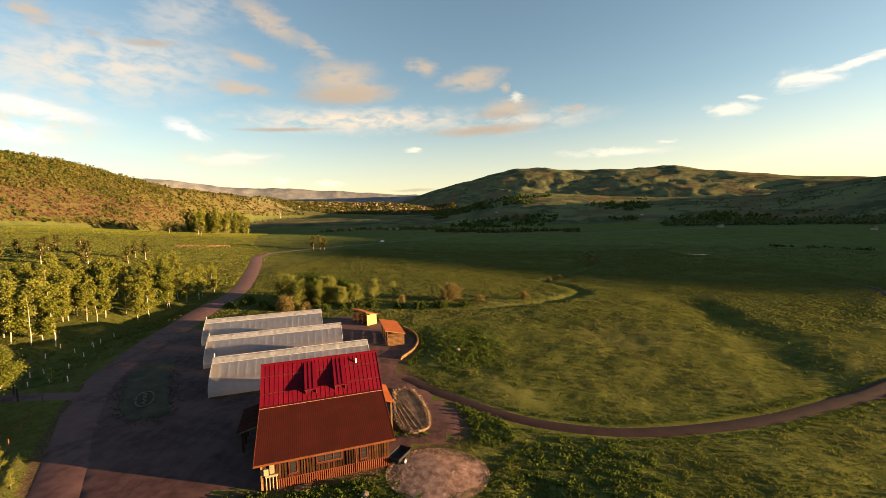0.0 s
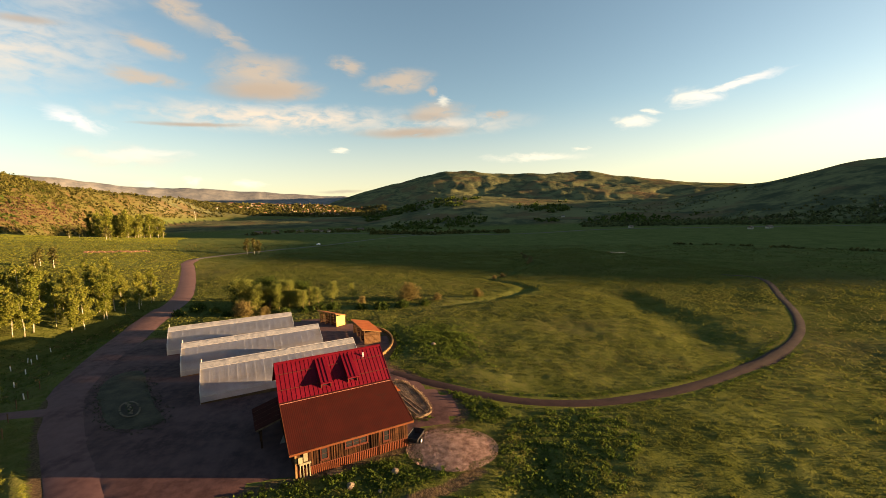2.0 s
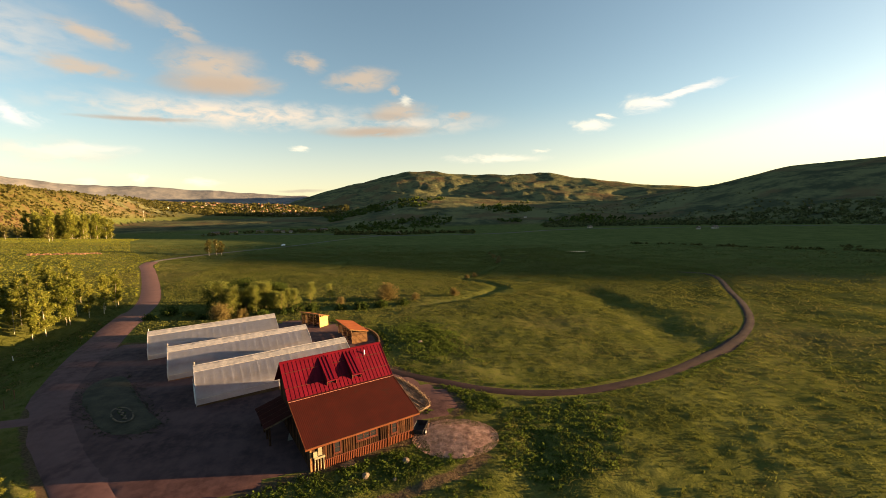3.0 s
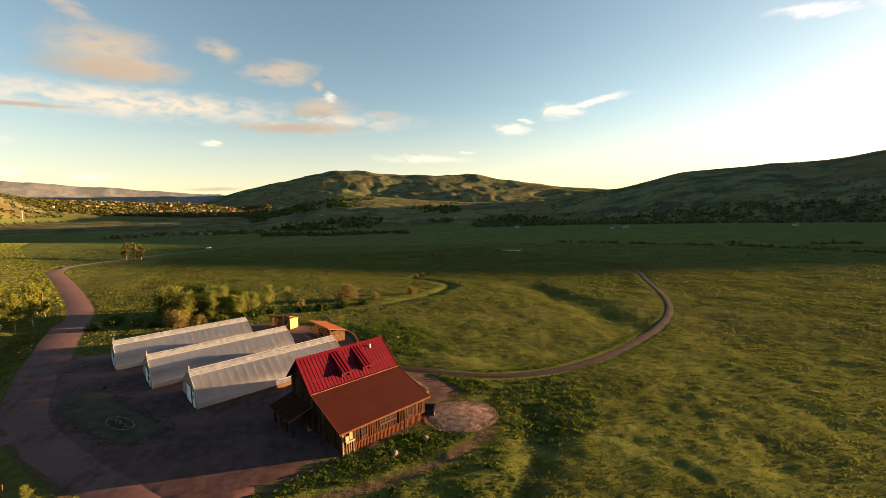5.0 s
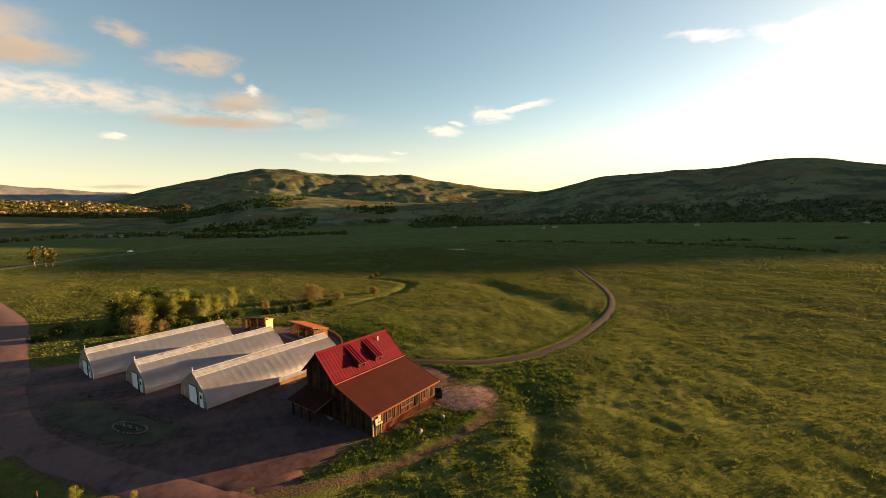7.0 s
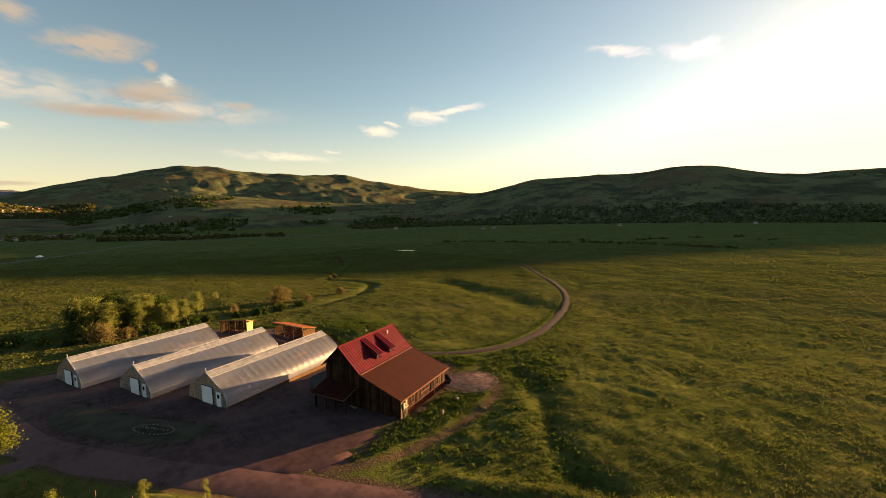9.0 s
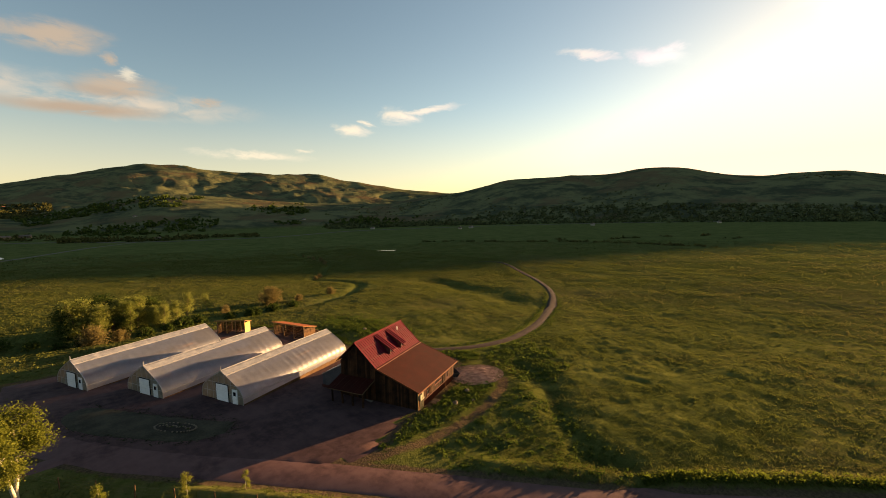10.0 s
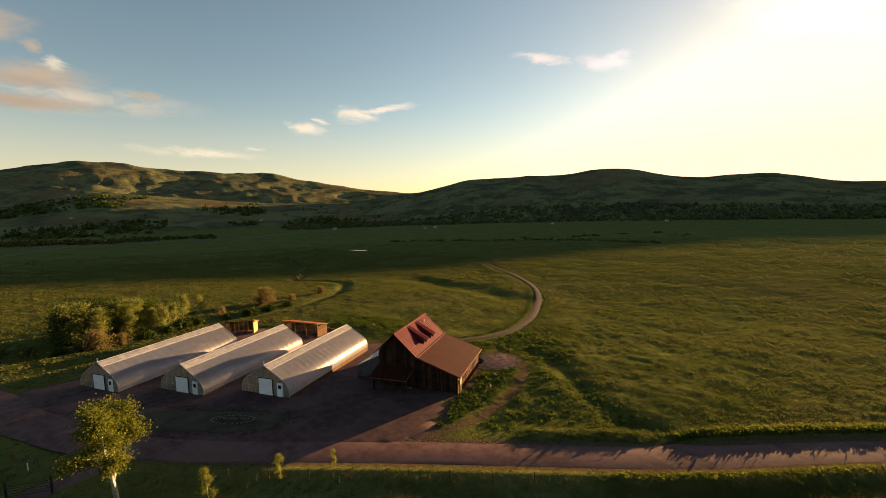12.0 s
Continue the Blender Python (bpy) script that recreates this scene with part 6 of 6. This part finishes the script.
# garden plot beside the barn
PLOT = curve_through([(-7.0, 59.0), (-5.0, 59.6), (-3.2, 56.4), (-1.9, 51.6), (-2.0, 48.6), (-3.8, 47.6), (-5.6, 49.6), (-6.6, 54.6), (-7.0, 59.0)], 0.6)[:-1]
M_STRAW = mottled("straw_mulch", (0.095, 0.060, 0.042), (0.200, 0.140, 0.100), 0.8, 10.0, 0.95, 0.7, 0.05)
drape("garden_plot", PLOT, M_STRAW, "straw-mulched garden plot beside the barn", 0.16, 1.0, 0.05, 0.2)
for k in range(5):
    u = 15.1 + 0.7 * k
    a, b = at_uv(u, 4.5 + 0.5 * k).translation, at_uv(u - 0.2 * k, 13.2).translation
    line = np.array([tuple((a.lerp(b, t))[:2]) for t in np.linspace(0, 1, 9)])
    line = line[inside(line[:, 0], line[:, 1], PLOT)]
    if len(line) > 2:
        tagged(part("furrow", Shape().tube([(x, y, flat_z(x, y) + 0.31) for x, y in line], 0.11, 6), M_STRAW), "mounded row of straw mulch in the plot", "furrow", "garden rows")
M_RIM = mottled("pale_straw", (0.14, 0.092, 0.062), (0.24, 0.17, 0.12), 0.8, 8.0, 0.95, 0.8, 0.06)
ring_p = [(x, y, flat_z(x, y) + 0.2) for x, y in np.vstack([PLOT, PLOT[:2]])]
rim = Shape().tube(ring_p, [0.2 + 0.08 * noise.noise((k * 0.7, 0, 0)) for k in range(len(ring_p))], 8, False)
tagged(part("straw_rim", rim, M_RIM, smooth=True), "low rim of pale straw round the garden plot", "straw")
q_s = np.random.default_rng(6)
pick = np.array(ring_p)[q_s.integers(0, len(ring_p), 2600)] + q_s.normal(0, 0.2, (2600, 3)) * (1, 1, 0.35)
pick[:, 2] += 0.16
tagged(new("loose_straw", quads_mesh("loose_straw", leaf_quads(pick, q_s.uniform(0.04, 0.12, 2600), q_s, 0.4), M_RIM)), "loose pale straw on the rim of the plot", "straw", kind="stuff")
mulch = fill(PLOT, 5200, 7, False)
mulch = np.c_[mulch, base(mulch[:, 0], mulch[:, 1]) + 0.38 + q_s.normal(0, 0.05, 5200)]
tagged(new("mulch", quads_mesh("mulch", leaf_quads(mulch, q_s.uniform(0.02, 0.055, 5200), q_s, 0.4), M_STRAW)), "brown straw mulch strewn over the plot", "straw", kind="stuff")
weeds("plot_weeds", fill(np.array([(-7.4, 52), (-6.2, 46.8), (-3.4, 46.2), (-1.6, 47.6), (-3, 48.2), (-5.4, 49.2), (-6.6, 53)]), 90, 97, False), 0.2, 0.45, "green weeds along the garden plot", 98)

# curved retaining wall
CURVE = curve_through([(-7.4, 73.2), (-6.3, 75.6), (-5.3, 79), (-4.9, 83), (-5.3, 87), (-6.6, 90.6), (-8.8, 94)], 0.55)
wall = thing("retaining_wall", pose(0, 0, 0), "low curved wall of pale tan blocks round the yard edge", "wall", kind="structure")
block = Shape().box(-0.27, 0.27, -0.16, 0.16, 0, 0.3, taper=0.02).mesh("block", M_PALE)
for row in range(2):
    for k, (x, y) in enumerate(CURVE[:-1]):
        d = CURVE[k + 1] - CURVE[k]
        part("block", block, None, wall, at=pose(x + 0.5 * row * d[0], y + 0.5 * row * d[1], flat_z(x, y) - 0.05 + 0.305 * row, 0, 0, math.degrees(math.atan2(d[1], d[0]))))

# black tipping cart beside the barn corner
cart = thing("tipping_cart", pose(-4.6, 41.9, flat_z(-4.6, 41.9), 0, 0, 62), "black metal tipping cart parked by the barn corner", "cart")
body = Shape()
inner, outer = 0.55, 0.75
body.add([(-1, -0.5, 0.55), (1, -0.5, 0.55), (1, 0.5, 0.55), (-1, 0.5, 0.55), (-1.25, -0.75, 1.15), (1.25, -0.75, 1.15), (1.25, 0.75, 1.15), (-1.25, 0.75, 1.15),
          (-1.18, -0.68, 1.15), (1.18, -0.68, 1.15), (1.18, 0.68, 1.15), (-1.18, 0.68, 1.15), (-0.95, -0.45, 0.62), (0.95, -0.45, 0.62), (0.95, 0.45, 0.62), (-0.95, 0.45, 0.62)],
         [(3, 2, 1, 0), (0, 1, 5, 4), (1, 2, 6, 5), (2, 3, 7, 6), (3, 0, 4, 7), (4, 5, 9, 8), (5, 6, 10, 9), (6, 7, 11, 10), (7, 4, 8, 11), (8, 9, 13, 12), (9, 10, 14, 13), (10, 11, 15, 14), (11, 8, 12, 15), (12, 13, 14, 15)])
part("tub", body, M_DARK, cart)
part("drawbar", Shape().tube([(1.0, 0, 0.5), (2.1, 0, 0.35)], 0.05, 6), M_DARK, cart)
for y in (-0.62, 0.62):
    wh = part("wheel", Shape().tube([(0, y - 0.09, 0.33), (0, y + 0.09, 0.33)], 0.33, 14), M_DARK, cart)
    part("hub", Shape().tube([(0, y - 0.11, 0.33), (0, y + 0.11, 0.33)], 0.15, 10), M_WHITE, wh, "pale wheel hub")

# plank step against the barn
step_m = at_uv(4.2, -0.35, BASE_Z - 0.02)
stp = thing("plank_step", step_m, "weathered plank platform lying against the barn wall", "platform")
for k in range(4):
    part("plank", Shape().box(-0.75, 0.75, -0.5 + 0.25 * k, -0.28 + 0.25 * k, 0.12, 0.18), M_POST, stp)
for x in (-0.65, 0.6):
    part("bearer", Shape().box(x, x + 0.08, -0.5, 0.45, -0.05, 0.12), M_POST, stp)

# lean-to under pale plastic on the back of the barn
lean = thing("lean_to", at_uv(1.6, 13.62, -1.05), "lean-to with pale metal roof against the back of the barn", "lean-to")
RUN, DEEP, HIGH, LOW = 11.0, 4.6, 4.6, 2.25
for k in range(11):
    part("roof_sheet", Shape().slab((RUN * k / 11 + 0.01, DEEP + 0.2, LOW - 0.05), (RUN * k / 11 + 0.01, 0, HIGH), (RUN * (k + 1) / 11 - 0.01, 0, HIGH), (RUN * (k + 1) / 11 - 0.01, DEEP + 0.2, LOW - 0.05), -0.03), M_STEEL, lean)
for x in (0.0, RUN - 0.04):
    part("side_film", Shape().add([(x, 0, 0), (x, DEEP, 0), (x, DEEP, LOW - 0.06), (x, 0, HIGH - 0.06), (x + 0.04, 0, 0), (x + 0.04, DEEP, 0), (x + 0.04, DEEP, LOW - 0.06), (x + 0.04, 0, HIGH - 0.06)], [(0, 3, 2, 1), (4, 5, 6, 7), (1, 2, 6, 5)]), M_TARP if x == 0 else M_WOOD, lean)
part("front_film", Shape().box(0.04, RUN - 0.04, DEEP - 0.04, DEEP, 0.4, LOW - 0.08), M_PANEL, lean)
part("base_board", Shape().box(-0.06, RUN, DEEP - 0.02, DEEP + 0.1, -0.3, 0.5), M_TRIM, lean)
part("base_board", Shape().box(-0.08, -0.005, 0, DEEP + 0.1, -0.3, 0.6), M_TRIM, lean)
for x in (0.1, 2.8, 5.5, 8.2, 10.9):
    part("post", Shape().box(x - 0.05, x + 0.05, DEEP - 0.16, DEEP - 0.05, -0.3, LOW - 0.1), M_POST, lean)
    part("rafter", Shape().slab((x - 0.04, DEEP, LOW - 0.05), (x - 0.04, 0, HIGH - 0.05), (x + 0.04, 0, HIGH - 0.05), (x + 0.04, DEEP, LOW - 0.05), -0.14), M_POST, lean)

# farm gate and fences
def build_gate(m, wide):
    g = thing("gate", m, "dark metal farm gate across the side drive", "gate")
    for z in (0.3, 0.55, 0.8, 1.05, 1.3):
        part("rail", Shape().tube([(0.1, 0, z), (wide - 0.1, 0, z)], 0.025, 6), M_DARK, g)
    part("brace", Shape().tube([(0.1, 0, 0.3), (wide - 0.1, 0, 1.3)], 0.02, 6), M_DARK, g)
    for x in (0.0, wide):
        part("post", Shape().tube([(x, 0, -0.3), (x, 0, 1.7)], 0.1, 8), M_DARK, g)


build_gate(pose(-61.6, 58.3, flat_z(-61.6, 58.3), 0, 0, -38), 3.6)


def build_fence(line, label, gap=3.5, seed=1):
    f = thing("fence", pose(0, 0, 0), label, "fence", "ranch fences")
    rng = random.Random(seed)
    pts, run = [line[0]], 0.0
    for a, b in zip(line[:-1], line[1:]):
        run += np.linalg.norm(b - a)
        if run > gap:
            pts.append(b)
            run = 0.0
    tops = []
    for x, y in pts:
        z = ground_z(x, y)
        hi = rng.uniform(1.15, 1.4)
        part("post", Shape().tube([(x, y, z - 0.3), (x + rng.uniform(-0.05, 0.05), y, z + hi)], 0.06, 6), M_SLAT, f)
        tops.append((x, y, z))
    for h in (0.5, 0.85, 1.15):
        part("wire", Shape().tube([(x, y, z + h) for x, y, z in tops], 0.005, 3, False), M_POST, f)


def offset(line, by):
    d = np.gradient(line, axis=0)
    d /= np.linalg.norm(d, axis=1)[:, None]
    return line + np.c_[-d[:, 1], d[:, 0]] * by


build_fence(offset(ROAD, 6.2)[24:52], "wire fence on weathered posts along the road verge", 4.0)
build_fence(offset(ROAD, 5.4)[68:96], "wire fence on weathered posts below the aspens", 4.0, 2)
# white shelter tubes over young plants
tube_a = thing("plant_shelter", pose(0, 0, 0), "white plastic shelter tube round a young planting", "plant shelter", "plant shelters on the bank")
part("tube", Shape().tube([(0, 0, -0.1), (0, 0, 0.95)], 0.075, 7), M_TUBE, tube_a)
part("stake", Shape().tube([(0.12, 0, -0.2), (0.12, 0, 1.2)], 0.02, 4), M_POST, tube_a)
for i, (x, y) in enumerate(((-78.9, 84.3), (-74.6, 82.8), (-75.6, 88), (-75.6, 90.3), (-76.2, 94.9), (-71.9, 70.8), (-59.4, 64.4), (-71.7, 66.9), (-70.9, 72.3), (-64, 66.1), (-67.4, 65.9), (-73.5, 86), (-69.5, 79), (-66.5, 72.4), (-77, 79), (-80, 74))):
    m = pose(x, y, ground_z(x, y), 4 * math.sin(i), 4 * math.cos(3 * i), 40 * i)
    if i == 0:
        tube_a.matrix_basis = m
    else:
        copy_thing(tube_a, m)


# ---------------------------------------------------------------- far things
def make_house(name, label, group, wall_mat, roof_mat, w_, d_, h_, pitch):
    t = thing(name, pose(0, 0, 0), label, "house", group)
    part("wall", Shape().box(-w_ / 2, w_ / 2, -d_ / 2, d_ / 2, -2, h_), wall_mat, t)
    r = Shape()
    o, top = 0.5, h_ + pitch
    r.add([(-w_ / 2 - o, -d_ / 2 - o, h_ - 0.2), (w_ / 2 + o, -d_ / 2 - o, h_ - 0.2), (w_ / 2 + o, d_ / 2 + o, h_ - 0.2), (-w_ / 2 - o, d_ / 2 + o, h_ - 0.2), (-w_ / 2 - o, 0, top), (w_ / 2 + o, 0, top)],
          [(0, 1, 5, 4), (2, 3, 4, 5), (0, 4, 3), (1, 2, 5), (3, 2, 1, 0)])
    part("roof", r, roof_mat, t)
    for x in (-w_ / 4, w_ / 4):
        part("window", Shape().box(x - 0.8, x + 0.8, -d_ / 2 - 0.05, -d_ / 2, h_ * 0.45, h_ * 0.75), M_PANE, t)
    return t


M_SIDING = [mottled("siding", a, b, 0.2, 2.0, 0.8, 0.1, 0.01) for a, b in (((0.18, 0.145, 0.10), (0.26, 0.21, 0.15)), ((0.14, 0.095, 0.06), (0.20, 0.14, 0.09)), ((0.30, 0.27, 0.22), (0.36, 0.33, 0.27)))]
M_ROOFS = [mottled("shingle_roof", a, b, 0.2, 2.0, 0.9, 0.1, 0.01) for a, b in (((0.10, 0.075, 0.06), (0.16, 0.12, 0.10)), ((0.16, 0.06, 0.04), (0.22, 0.09, 0.06)))]
rng_h = random.Random(5)
town = [make_house("town_house", "small town house with sunlit walls on the far rise", "town houses", M_SIDING[i % 3], M_ROOFS[i % 2], 11 + 2 * i, 9, 5.5 + i % 2, 2.6) for i in range(4)]
for i in range(110):
    az, r = radians(rng_h.triangular(-19.5, 1.0, -6)), rng_h.uniform(1950, 2440)
    x, y = HUB[0] + r * math.sin(az), HUB[1] + r * math.cos(az)
    m = pose(x, y, ground_z(x, y), 0, 0, rng_h.uniform(0, 360))
    if i < 4:
        town[i].matrix_basis = m
    else:
        copy_thing(town[i % 4], m)
barns = make_house("farm_building", "long low farm building with brown roof in the far valley", "far farm buildings", M_SIDING[1], M_ROOFS[0], 15, 9, 3.6, 2.4)
for i, (az, r, rot) in enumerate(((-14.5, 980, 20), (-12.5, 1010, -10), (-9.5, 960, 15), (-7.5, 990, 5), (-3.2, 960, 30), (-1.6, 1000, -15))):
    x, y = r * math.sin(radians(az)), r * math.cos(radians(az))
    m = pose(x, y, ground_z(x, y), 0, 0, rot)
    if i == 0:
        barns.matrix_basis = m
    else:
        copy_thing(barns, m)
white = make_house("white_house", "small white house in the far valley", "white far houses", M_SIDING[2], M_ROOFS[0], 8, 5.5, 3.0, 2.0)
for i, (az, r, rot) in enumerate(((-5.6, 900, 20), (-4.6, 890, 70), (9.6, 760, 10), (47.6, 740, 30), (49.2, 760, 0), (57.3, 1120, 30), (35.4, 860, 10), (66, 800, 0), (8.8, 1320, 20), (27, 1250, 0), (80.5, 880, 20))):
    x, y = -20 + r * math.sin(radians(az)), -5 + r * math.cos(radians(az))
    m = pose(x, y, ground_z(x, y), 0, 0, rot)
    if i == 0:
        white.matrix_basis = m
    else:
        copy_thing(white, m)

mast = thing("radio_mast", pose(-600, 1556, ground_z(-600, 1556)), "tall thin pale mast on the far rise", "mast")
part("pole", Shape().tube([(0, 0, -2), (0, 0, 34)], [0.3, 0.15], 6), M_WHITE, mast)
part("crossbar", Shape().tube([(-2.5, 0, 30), (2.5, 0, 30)], 0.3, 5), M_WHITE, mast)


def build_truck(m):
    t = thing("pickup_truck", m, "white pickup truck on the meadow road", "truck")
    b = Shape().box(-2.6, 2.6, -0.95, 0.95, 0.45, 1.05, taper=0.05)
    b.box(-0.7, 1.1, -0.88, 0.88, 1.05, 1.75, taper=0.22)
    b.box(-2.55, -0.75, -0.92, -0.84, 1.05, 1.3).box(-2.55, -0.75, 0.84, 0.92, 1.05, 1.3)
    part("body", b, M_WHITE, t)
    part("windscreen", Shape().slab((1.12, -0.7, 1.1), (1.12, 0.7, 1.1), (0.92, 0.65, 1.7), (0.92, -0.65, 1.7), -0.02), M_PANE, t)
    for x in (-1.7, 1.7):
        for y in (-0.9, 0.9):
            part("wheel", Shape().tube([(x, y - 0.12, 0.4), (x, y + 0.12, 0.4)], 0.4, 10), M_DARK, t)


build_truck(pose(-57, 406, flat_z(-57, 406) + 0.95, 0, 0, 63))
tagged(part("water", Shape().add([(165, 281, -5.6), (171, 277, -5.6), (178, 269, -5.6), (174, 268, -5.6), (168, 275, -5.6)], [(4, 3, 2, 1, 0)]), M_WATER), "small bright pool of water in the meadow", "water", kind="structure")
rocks = fill([(-179, 280), (-167, 293), (-156, 304), (-158, 308), (-170, 298), (-182, 286)], 60, 99, False)
red_bank = Shape()
for i, (x, y) in enumerate(rocks):
    s = 0.6 + (i * 7 % 5) * 0.22
    red_bank.box(x - s, x + s, y - s * 0.6, y + s * 0.6, ground_z(x, y) - 0.5, ground_z(x, y) + s * 0.5, taper=s * 0.3)
tagged(part("earth_bank", red_bank, mottled("red_earth", (0.15, 0.085, 0.052), (0.25, 0.145, 0.090), 0.3, 3.0, 0.95, 0.5, 0.1)), "heaps of reddish earth on the hill meadow", "earth heaps", kind="stuff")
